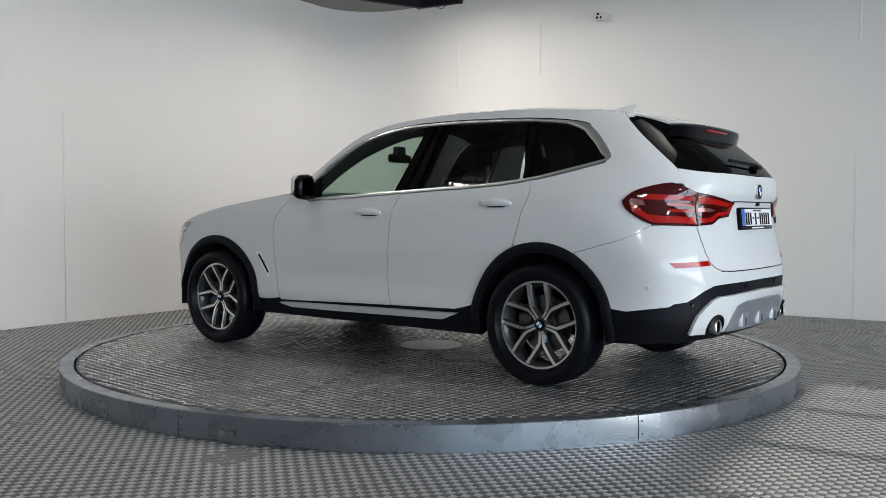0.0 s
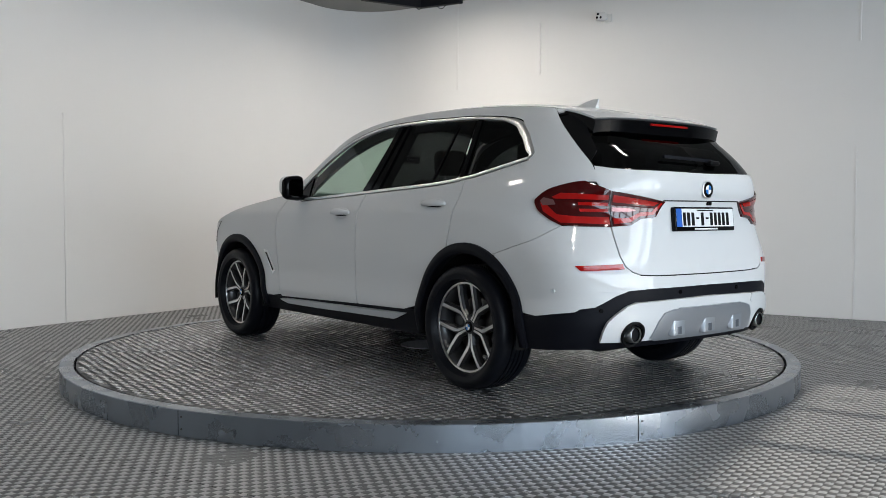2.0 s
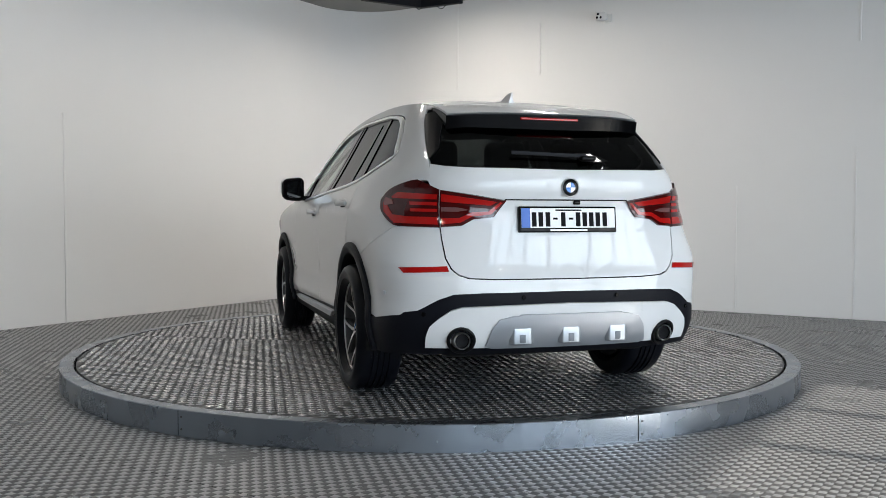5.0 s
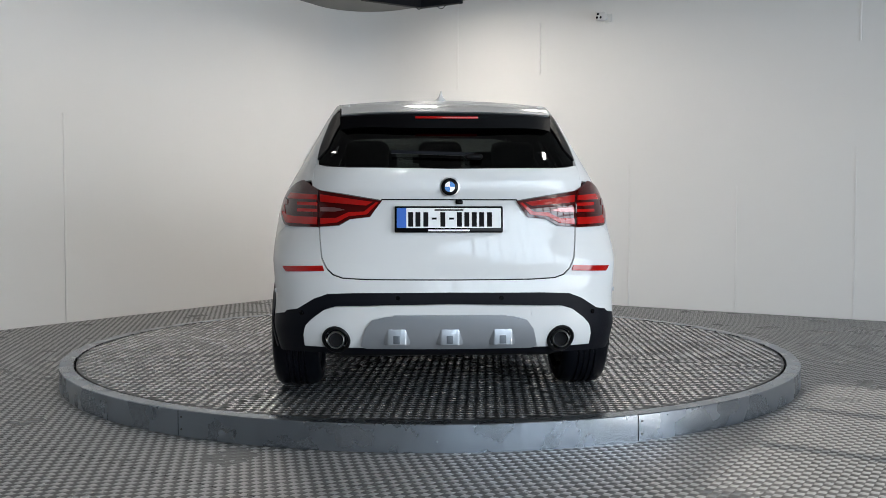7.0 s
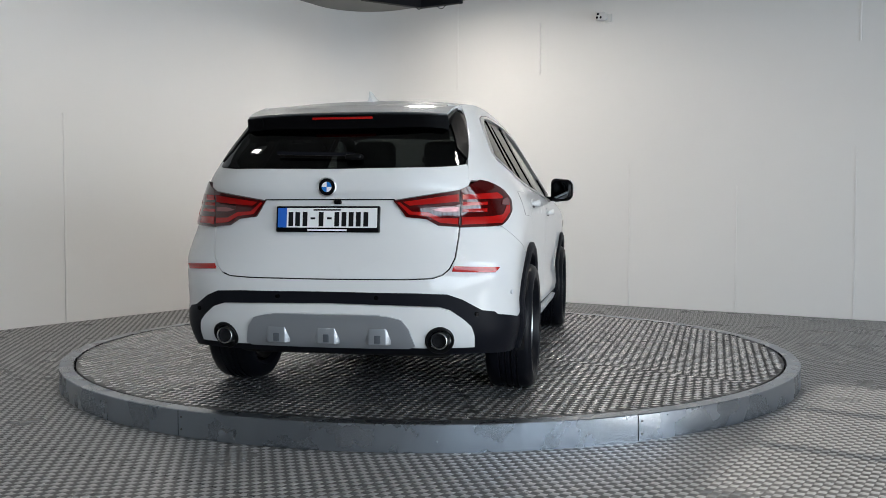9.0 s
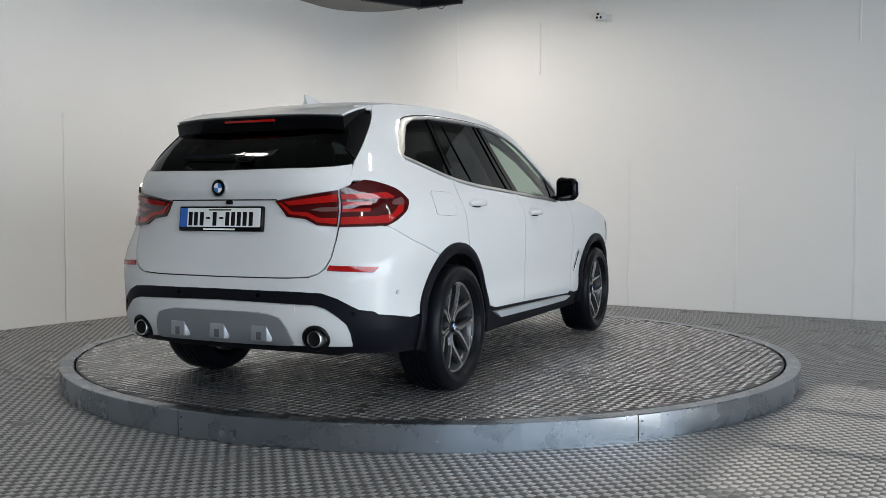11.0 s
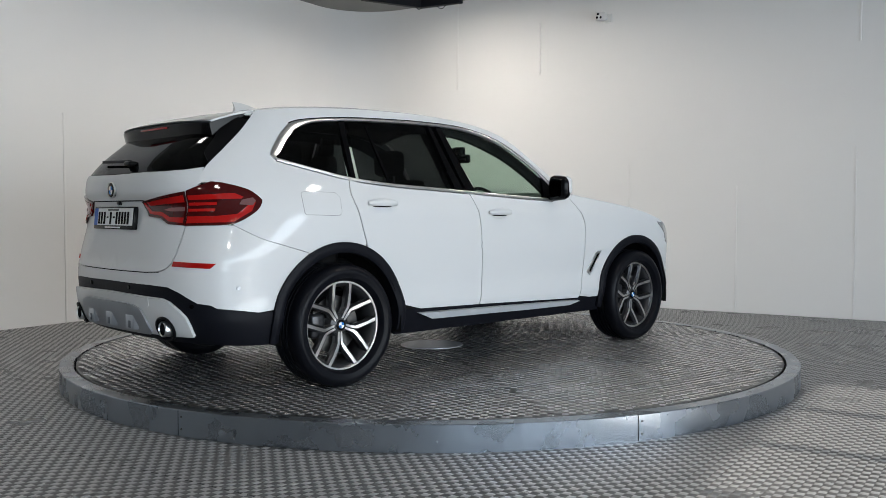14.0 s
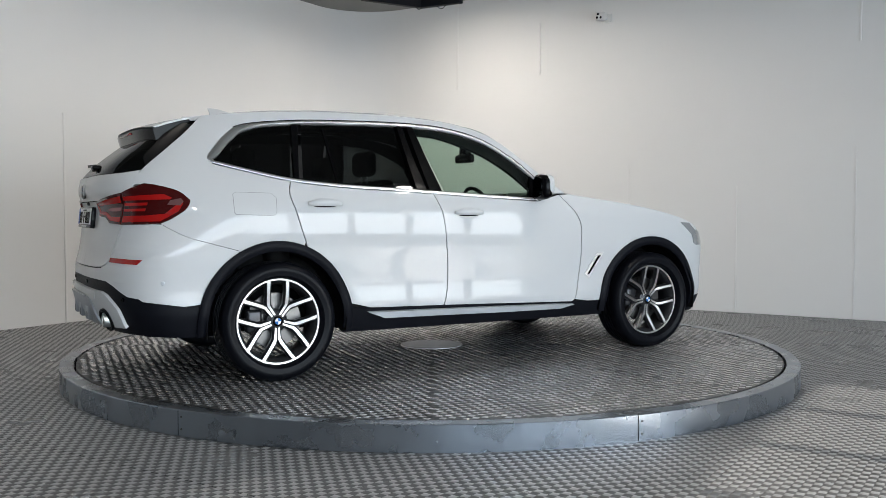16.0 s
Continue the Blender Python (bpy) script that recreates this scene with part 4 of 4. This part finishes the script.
def build_wheel():
    """A wheel that faces +y, round its own middle."""
    bm = bmesh.new()
    lathe(bm, [(.236, -.11), (.225, -.06), (.215, .0), (.222, .045), (.236, .07), (.252, .082), (.258, .084), (.259, .076), (.245, .066)], 64, "y")
    wheel = part("wheel", bm, RIM_DARK, car, "five double-spoke alloy wheel in grey with bright faces")
    bm = bmesh.new()
    prof = [(.250, -.10), (.275, -.125), (.315, -.128), (.338, -.117), (.349, -.098), (TYRE_R, -.07)]
    for g in (-.045, -.015, .015, .045):
        prof += [(TYRE_R, g - .006), (TYRE_R - .007, g - .004), (TYRE_R - .007, g + .004), (TYRE_R, g + .006)]
    prof += [(TYRE_R, .07), (.349, .098), (.338, .117), (.322, .126), (.318, .1285), (.300, .129), (.296, .1275), (.275, .124), (.262, .108), (.254, .085)]
    lathe(bm, prof, 72, "y")
    part("tyre", bm, RUBBER, wheel, "black tyre with shallow tread grooves")
    bm = bmesh.new()
    lathe(bm, [(.0001, .010), (.06, .010), (.065, .0), (.165, .0), (.166, -.02), (.06, -.02)], 48, "y")
    part("brake_disc", bm, STEEL, wheel)
    bm = bmesh.new()
    box(bm, (.08, -.05, -.07), (.175, .028, .07), .02)
    part("brake_caliper", bm, RIM_DARK, wheel)
    # hub face
    bm = bmesh.new()
    lathe(bm, [(.0001, .062), (.035, .062), (.040, .058), (.062, .050), (.072, .030), (.07, .0)], 40, "y")
    part("hub", bm, RIM_DARK, wheel)
    bm = bmesh.new()
    lathe(bm, [(.0001, .071), (.026, .071), (.030, .068), (.030, .055)], 32, "y")
    part("hub_cap", bm, GLOSS_BLACK, wheel)
    for k in range(4):
        bm = bmesh.new()
        vs = [bm.verts.new((0, .0725, 0))] + [bm.verts.new((.019 * math.cos(radians(90 * k + a)), .0725, .019 * math.sin(radians(90 * k + a)))) for a in range(0, 91, 15)]
        bm.faces.new(vs)
        part("cap_field", bm, BLUE if k % 2 else PLATE_WHITE, wheel)
    for k in range(5):
        bm = bmesh.new()
        a = 2 * math.pi * (k + .2) / 5
        lathe(bm, [(.0001, .053), (.010, .053), (.011, .045)], 12, "y")
        bmesh.ops.translate(bm, verts=bm.verts, vec=(.047 * math.cos(a), 0, .047 * math.sin(a)))
        part("bolt_hole", bm, GAP, wheel)
    for k in range(5):
        bm = bmesh.new()
        for sg in (-1, 1):
            mid = math.pi / 2 + 2 * math.pi * k / 5
            line = [(.036, 22, .058, .0075), (.07, 27.8, .057, .009), (.107, 29.6, .060, .0105), (.128, 26.3, .065, .0125), (.19, 17.8, .076, .0112), (.250, 13.2, .081, .0128)]
            rows = []
            for r, deg, y, hw in line:
                a = mid + sg * radians(deg)
                c = Vector((r * math.cos(a), y, r * math.sin(a)))
                rows.append((c, hw, y))
            made = []
            for i, (c, hw, y) in enumerate(rows):
                d = (rows[min(i + 1, 5)][0] - rows[max(i - 1, 0)][0])
                d.y = 0
                s = Vector((-d.z, 0, d.x)).normalized()
                made.append([bm.verts.new(c + s * hw * .76), bm.verts.new(c - s * hw * .76),
                             bm.verts.new(c - s * (hw + .0085) - Vector((0, .013, 0))), bm.verts.new(c - s * (hw + .005) - Vector((0, .045, 0))),
                             bm.verts.new(c + s * (hw + .005) - Vector((0, .045, 0))), bm.verts.new(c + s * (hw + .0085) - Vector((0, .013, 0)))])
            for p, q in zip(made, made[1:]):
                for j in range(6):
                    f = bm.faces.new((p[j], p[(j + 1) % 6], q[(j + 1) % 6], q[j]))
                    f.material_index = 0 if j == 0 else 2 if j in (1, 5) else 1
            for e in (made[0], made[-1]):
                f = bm.faces.new(e)
                f.material_index = 1
        part("spoke", bm, [RIM_BRIGHT, RIM_DARK, RIM_GREY], wheel, smooth=25)
    bm = bmesh.new()
    lathe(bm, [(.243, .080), (.2445, .0855), (.2575, .0865), (.2590, .080)], 72, "y")
    part("rim_edge", bm, RIM_BRIGHT, wheel)
    return wheel


wheel = build_wheel()
wheel.matrix_basis = pose(0 - CX, .808 - CY, HUB_Z, 0, 4, 0)
copy_thing(wheel, pose(FRONT_X - CX, .808 - CY, HUB_Z, 0, 31, 0))
copy_thing(wheel, pose(0 - CX, -.808 - CY, HUB_Z, 0, 0, 180))
copy_thing(wheel, pose(FRONT_X - CX, -.808 - CY, HUB_Z, 0, -8, 180))

# ---- car: underside, wheel wells, cabin ----
bm = bmesh.new()
box(bm, (-.72, -.58, .26), (3.5, .58, .46), .05)
box(bm, (.46, -.86, .27), (2.40, .86, .44), .03)
box(bm, (-.84, -.58, .34), (-.45, .58, .50), .03)
cpart("underbody", bm, DARK)
for cx in (REAR_X, FRONT_X):
    for sg in (1, -1):
        bm = bmesh.new()
        rows = [[bm.verts.new((x, sg * y, z)) for x, z in arch(cx, .428, .335, -8, 188, 24, 1.04)] for y in (.91, .56)]
        for i in range(24):
            bm.faces.new((rows[0][i], rows[0][i + 1], rows[1][i + 1], rows[1][i]))
        bm.faces.new(rows[1])
        cpart("wheel_well", bm, DARK)
for side in "LR":
    back = [(.10, 1.165)] + [p for p in arch(REAR_X, .455, .335, 14, 166, 24, 1.04)] + [(-.62, .48), ("r", .66, .50), ("r", .66, 1.0), (-.62, 1.13), (-.55, 1.16), (-.36, 1.26)]
    cpart("inner_shell", skin(back, -.016, 0, side), DARK)
    backd = [(.10, 1.165), (.20, .80), (.36, .62), (.45, .40), (2.36, .36), (2.45, .60), (2.60, .74), (2.866, .815), (3.10, .77), (3.30, .55), (3.32, .40), ("f", .4, .40), ("f", .4, .74), (3.30, .85), (2.9, .95), (2.2, 1.07), (1.9, 1.06), (1.0, 1.10)]
    cpart("inner_shell", skin(backd, -.016, 0, side), DARK)
cpart("inner_shell", skin([("r", 0, .50), ("r", .68, .50), ("r", .655, 1.19), ("r", .5, 1.20), ("r", 0, 1.20)], -.022, 0, "B"), DARK)
cpart("headliner", top_skin([(-.55, 0), (1.44, 0), (1.48, .5), (1.50, .95), (-.5, .95)], -.030), INTERIOR)
bm = bmesh.new()
box(bm, (1.74, -.76, .62), (2.13, .76, 1.085), .05)
cpart("dashboard", bm, INTERIOR)
bm = bmesh.new()
box(bm, (-.80, -.66, .50), (-.18, .66, .98), .03)
cpart("parcel_shelf", bm, INTERIOR)


def seat(x, y, w, name):
    bm = bmesh.new()
    box(bm, (x - .02, y - w, .52), (x + .50, y + w, .72), .06)
    box(bm, (-.07, y - w, .66), (.09, y + w, 1.22), .06, Matrix.Translation((x, 0, 0)) @ Matrix.Translation((0, 0, .66)) @ Matrix.Rotation(radians(-14), 4, "Y") @ Matrix.Translation((0, 0, -.66)))
    s = cpart(name, bm, INTERIOR)
    for yy in ((y,) if w < .4 else (y - .42, y, y + .42)):
        bm = bmesh.new()
        hx = x - .165
        box(bm, (hx - .05 - CX, yy - .125 - CY, 1.235), (hx + .05 - CX, yy + .125 - CY, 1.405), .045)
        part("headrest", bm, INTERIOR, s)
        for d in (-.05, .05):
            bm = bmesh.new()
            box(bm, (hx - .006 - CX, yy + d - .006 - CY, 1.17), (hx + .006 - CX, yy + d + .006 - CY, 1.25))
            part("headrest_rod", bm, CHROME, s)


seat(.95, .37, .26, "front_seat")
seat(.95, -.37, .26, "front_seat")
seat(.10, 0, .66, "rear_seat")
bm = bmesh.new()
ring = []
for i in range(32):
    a = 2 * math.pi * i / 32
    ring.append([bm.verts.new(Vector((.012 * math.cos(b), (.185 + .014 * math.sin(b)) * math.cos(a), (.185 + .014 * math.sin(b)) * math.sin(a)))) for b in [2 * math.pi * j / 8 for j in range(8)]])
for i in range(32):
    for j in range(8):
        bm.faces.new((ring[i][j], ring[(i + 1) % 32][j], ring[(i + 1) % 32][(j + 1) % 8], ring[i][(j + 1) % 8]))
box(bm, (-.015, -.18, -.03), (.03, .18, .03), .01)
box(bm, (0, -.05, -.05), (.25, .05, .05), .02)
bmesh.ops.transform(bm, matrix=Matrix.Translation((1.70, -.37, 1.0)) @ Matrix.Rotation(radians(-22), 4, "Y"), verts=bm.verts)
cpart("steering_wheel", bm, INTERIOR)
bm = bmesh.new()
box(bm, (1.775, -.125, 1.375), (1.815, .125, 1.44), .018)
box(bm, (1.77, -.05, 1.43), (1.83, .05, 1.50), .015)
cpart("inside_mirror", bm, GLOSS_BLACK)


# ---- tread plate relief ----
def tread(bounds, turn, origin, keep, top, cell=0.036):
    """A chequer of low pads and of groups of five small bars: points and faces of each."""
    ca, sa = math.cos(turn), math.sin(turn)
    i0, i1, j0, j1 = [int(math.floor(b / cell)) for b in bounds]
    gi, gj = np.meshgrid(np.arange(i0, i1 + 1), np.arange(j0, j1 + 1), indexing="ij")
    gi, gj = gi.ravel(), gj.ravel()
    flip = ((gi + gj) % 2).astype(bool)
    cx, cy = (gi + .5) * cell, (gj + .5) * cell
    wx, wy = origin[0] + cx * ca - cy * sa, origin[1] + cx * sa + cy * ca
    ok = keep(wx, wy)
    flip, cx, cy = flip[ok], cx[ok], cy[ok]
    along, half, high = cell * 0.44, 0.0023, 0.0019
    bar = np.array([(-along, -half, 0), (along, -half, 0), (along, half, 0), (-along, half, 0), (-along + .004, 0, high), (along - .004, 0, high)])
    h, t = cell * 0.46, cell * 0.36
    pad = np.array([(-h, -h, 0), (h, -h, 0), (h, h, 0), (-h, h, 0), (-t, -t, high), (t, -t, high), (t, t, high), (-t, t, high)])

    def laid(v):
        v = v.reshape(-1, 3)
        return np.stack([origin[0] + v[:, 0] * ca - v[:, 1] * sa, origin[1] + v[:, 0] * sa + v[:, 1] * ca, v[:, 2] + top], 1)
    bx, by = cx[flip], cy[flip]
    v = np.zeros((len(bx), 5, 6, 3))
    for j in range(5):
        v[:, j, :, 0] = bx[:, None] + bar[None, :, 1] + (j - 2) * cell * 0.19
        v[:, j, :, 1] = by[:, None] + bar[None, :, 0]
        v[:, j, :, 2] = bar[:, 2]
    s = np.arange(len(bx) * 5)[:, None] * 6
    bars = (laid(v), np.concatenate([s + np.array([[0, 1, 5, 4]]), s + np.array([[2, 3, 4, 5]])]), np.concatenate([s + np.array([[1, 2, 5]]), s + np.array([[3, 0, 4]])]))
    px, py = cx[~flip], cy[~flip]
    w = np.zeros((len(px), 8, 3))
    w[:, :, 0], w[:, :, 1], w[:, :, 2] = px[:, None] + pad[:, 0], py[:, None] + pad[:, 1], pad[:, 2]
    s = np.arange(len(px))[:, None] * 8
    pads = (laid(w), np.concatenate([s + np.array([q]) for q in ([4, 5, 6, 7], [0, 1, 5, 4], [1, 2, 6, 5], [2, 3, 7, 6], [3, 0, 4, 7])]), np.zeros((0, 3), int))
    return bars, pads


def tread_mesh(name, pts, quads, tris, mat):
    me = bpy.data.meshes.new(name)
    me.vertices.add(len(pts))
    me.vertices.foreach_set("co", pts.astype(np.float32).ravel())
    loops = np.concatenate([quads.ravel(), tris.ravel()]).astype(np.int32)
    me.loops.add(len(loops))
    me.loops.foreach_set("vertex_index", loops)
    starts = np.concatenate([np.arange(len(quads)) * 4, len(quads) * 4 + np.arange(len(tris)) * 3]).astype(np.int32)
    me.polygons.add(len(starts))
    me.polygons.foreach_set("loop_start", starts)
    me.update(calc_edges=True)
    me.materials.append(mat)
    return me


# the deck: eight wedge plates, each with its own run of the pattern
SECTOR = math.pi / 4
for k in range(8):
    a0 = radians(-118.4) + SECTOR * k
    a1 = a0 + SECTOR
    bm = bmesh.new()
    n, g = 16, 0.0015
    up, lo = [], []
    mid = (a0 + a1) / 2
    shift = Vector((math.cos(mid), math.sin(mid), 0)) * (g / math.sin(SECTOR / 2))
    line = [(.236, a0 + SECTOR * i / 6) for i in range(7)] + [(R_DECK, a1 - SECTOR * i / n) for i in range(n + 1)]
    for r, a in line:
        p = Vector((r * math.cos(a), r * math.sin(a), 0))
        p += shift if r > 1 else Vector((0, 0, 0))
        if r > 1:
            p *= (R_DECK - .001) / max(p.length, R_DECK)
        up.append(bm.verts.new((p.x, p.y, -.0022))), lo.append(bm.verts.new((p.x, p.y, -.0055)))
    bm.faces.new(up)
    for i in range(len(up)):
        bm.faces.new((up[i], up[(i + 1) % len(up)], lo[(i + 1) % len(up)], lo[i]))
    plate = part("tread_plate", bm, PLATE, deck, smooth=0)

    def keep(x, y, a0=a0, mid=mid):
        r = np.hypot(x, y)
        a = (np.arctan2(y, x) - mid + math.pi) % (2 * math.pi) - math.pi
        return (r < R_DECK - .022) & (r > .26) & (np.abs(a) * r < (SECTOR / 2) * r - .008)
    bars, pads = tread((-2.6, 2.6, -2.6, 2.6), mid + (0.0 if k % 2 else math.pi / 4), (0, 0), keep, -.0022)
    # Pads take the lit tone, bars the shaded tone of the same metal.
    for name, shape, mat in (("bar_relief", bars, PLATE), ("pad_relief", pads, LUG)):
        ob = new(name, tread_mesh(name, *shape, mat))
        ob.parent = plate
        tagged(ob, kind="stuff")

# the floor's near stretch carries the same relief; the sheets meet in a thin dark joint
TURN_V = math.atan2(V.y, V.x)


def near_floor(x, y):
    r = np.hypot(x, y)
    b = (x - CORNER.x) * V.x + (y - CORNER.y) * V.y
    a = (x - CORNER.x) * U.x + (y - CORNER.y) * U.y
    return (r > R_OUT + .02) & (y > -3.75) & (y < 5.5) & (np.abs(x) < 2.15 + (y + 3.3) * .56) & (np.abs(x) < 5.2) & (np.abs(b - 7.825) > .004) & (a > .1) & (b > .1)


floor = bpy.data.objects["floor"]
bars, pads = tread((-1, 14, -1, 14), TURN_V, (CORNER.x, CORNER.y), near_floor, FLOOR_Z)
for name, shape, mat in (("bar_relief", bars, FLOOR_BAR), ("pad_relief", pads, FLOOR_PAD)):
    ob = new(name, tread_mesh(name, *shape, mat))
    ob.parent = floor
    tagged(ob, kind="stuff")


# ---- room fittings ----
def wall_seam(a, b, z0, z1):
    """A thin raised joint line where two wall boards meet."""
    on_long = b == 0
    p = room(a, b, 0)
    inward = V if on_long else U
    along = U if on_long else V
    bm = bmesh.new()
    m = Matrix(((along.x, inward.x, 0, p.x), (along.y, inward.y, 0, p.y), (0, 0, 1, 0), (0, 0, 0, 1)))
    box(bm, (-.010, -.004, z0), (.010, .009, z1), .003, m)
    part("wall_joint", bm, WALL, bpy.data.objects["wall_back"])


for a, b, z0, z1 in ((LEFT, 4.75, FLOOR_Z, 2.0), (2.02, 0, 2.65, CEIL_Z), (3.25, 0, 2.75, 3.4), (4.46, 0, FLOOR_Z, 1.6), (5.73, 0, FLOOR_Z, 1.3), (6.97, 0, FLOOR_Z, 1.7), (6.99, 0, 2.8, CEIL_Z)):
    wall_seam(a, b, z0, z1)

# small wall camera
wc = tagged(new("wall_camera"), "small white camera with dark lenses mounted on the wall", "camera")
at = room(4.17, 0, 3.35)
m = Matrix(((U.x, V.x, 0, at.x), (U.y, V.y, 0, at.y), (0, 0, 1, at.z), (0, 0, 0, 1)))
WHITE_PLASTIC = material("white_plastic", (0.72, 0.71, 0.69), 0.4)
bm = bmesh.new()
box(bm, (-.03, 0, -.05), (.05, .025, .05), .008, m)
part("mount", bm, WHITE_PLASTIC, wc)
bm = bmesh.new()
box(bm, (-.012, .02, -.015), (.012, .12, .015), .004, m)
part("arm", bm, WHITE_PLASTIC, wc)
bm = bmesh.new()
box(bm, (-.075, .09, -.05), (.03, .20, .05), .02, m)
body = part("housing", bm, WHITE_PLASTIC, wc)
for dx, dz in ((-.045, .022), (-.058, -.018), (-.012, -.02)):
    bm = bmesh.new()
    lathe(bm, [(.0001, .006), (.014, .006), (.015, 0), (.015, -.01)], 16, "y")
    bmesh.ops.transform(bm, matrix=m @ Matrix.Translation((dx, .198, dz)), verts=bm.verts)
    part("lens", bm, GLOSS_BLACK, body)

# dark ceiling rig with hanging cable loops
rig = tagged(new("ceiling_rig"), "black ceiling rail with hanging cable loops", "rail")
bm = bmesh.new()
e0, e1, e2 = Vector((-.12, 3.43, 3.28)), Vector((.32, 3.17, 3.28)), Vector((-.75, 3.06, 3.28))
for p, q in ((e0, e1), (e0, e2)):
    d = (q - p).normalized()
    s = Vector((-d.y, d.x, 0))
    mm = Matrix(((d.x, s.x, 0, p.x), (d.y, s.y, 0, p.y), (0, 0, 1, p.z), (0, 0, 0, 1)))
    box(bm, (-.02, -.04, 0), ((q - p).length, .04, .10), .008, mm)
part("rail", bm, BLACK, rig)
for p in (e0 + Vector((0, 0, .05)), e1 + Vector((0, 0, .05)), e2 + Vector((0, 0, .05))):
    bm = bmesh.new()
    box(bm, (p.x - .01, p.y - .01, 3.38), (p.x + .01, p.y + .01, CEIL_Z))
    part("hanger", bm, BLACK, rig)


def cable(pts, r, parent):
    bm = bmesh.new()
    prev = None
    for i, p in enumerate(pts):
        d = (pts[min(i + 1, len(pts) - 1)] - pts[max(i - 1, 0)]).normalized()
        s = d.cross(Vector((.3, 1, .1))).normalized()
        t = d.cross(s)
        ring = [bm.verts.new(p + (s * math.cos(a) + t * math.sin(a)) * r) for a in [2 * math.pi * j / 6 for j in range(6)]]
        if prev:
            for j in range(6):
                bm.faces.new((prev[j], prev[(j + 1) % 6], ring[(j + 1) % 6], ring[j]))
        prev = ring
    part("cable", bm, BLACK, parent)


cable([e0 + Vector((.16 + .13 * i / 10, -.10 - .08 * i / 10, .02 - .055 * math.sin(math.pi * i / 10))) for i in range(11)], .004, rig)
cable([e0 + Vector((-.06 + .07 * i / 10, -.03, .01 - .03 * math.sin(math.pi * i / 10))) for i in range(11)], .004, rig)

# ceiling lights: casings for the two reflected ones and the added fill lamps
for a, b, _ in LIGHTS:
    p = room(a, b, CEIL_Z)
    lt = tagged(new("ceiling_light"), "white louvred ceiling light with bright tubes, of a set partly added as unseen fill", "ceiling light", group="ceiling lights")
    bm = bmesh.new()
    m = Matrix(((U.x, V.x, 0, p.x), (U.y, V.y, 0, p.y), (0, 0, 1, 0), (0, 0, 0, 1)))
    box(bm, (-.30, -.18, CEIL_Z - .07), (.30, .18, CEIL_Z - .002), .006, m)
    part("casing", bm, WHITE_PLASTIC, lt)
    for k in range(5):
        bm = bmesh.new()
        box(bm, (-.28 + .14 * k - .006, -.16, CEIL_Z - .10), (-.28 + .14 * k + .006, .16, CEIL_Z - .086), 0, m)
        part("louvre", bm, WHITE_PLASTIC, lt)
# ring joints and bolts
for ang in (-119.6, -66.8, 5.0, 65.0, 125.0, 185.0):
    a = radians(ang)
    m = Matrix.Translation((R_OUT * math.cos(a), R_OUT * math.sin(a), 0)) @ Matrix.Rotation(a, 4, "Z")
    bm = bmesh.new()
    box(bm, (-.004, -.0015, FLOOR_Z + .002), (.0012, .0015, -.004), 0, m)
    part("ring_joint", bm, GAP, rim)
    for z in (-.035, -.098):
        bm = bmesh.new()
        lathe(bm, [(.0001, .0035), (.005, .003), (.006, 0)], 10, "z")
        bmesh.ops.transform(bm, matrix=m @ Matrix.Translation((.0, .022, z)) @ Matrix.Rotation(radians(90), 4, "Y"), verts=bm.verts)
        part("bolt", bm, STEEL, rim)
# dark joint between floor sheets
bm = bmesh.new()
p = room(0, 7.825, 0)
m = Matrix(((U.x, V.x, 0, p.x), (U.y, V.y, 0, p.y), (0, 0, 1, 0), (0, 0, 0, 1)))
box(bm, (.5, -.003, FLOOR_Z - .01), (12, .003, FLOOR_Z + .0012), 0, m)
part("sheet_joint", bm, GAP, floor)


# ---- movement ----
TURN = [(0, 141.70), (0.5, 138.19), (1, 134.70), (1.5, 131.19), (2, 127.66), (2.5, 124.15), (3, 120.67), (3.5, 117.18), (4, 113.67),
        (6.5, 96.0), (7, 92.50), (7.5, 89.0), (8, 85.52), (8.5, 82.03), (9, 78.50), (11.5, 60.78), (12, 57.17), (12.5, 53.56),
        (13, 49.96), (13.5, 46.36), (14, 42.78), (14.5, 39.21), (15, 35.63), (15.5, 32.03), (16, 28.43)]


def motions():
    rows = [(t, pose(0, 0, 0, 0, 0, a)) for t, a in TURN]
    walk(car, rows)
    walk(deck, rows)


motions()
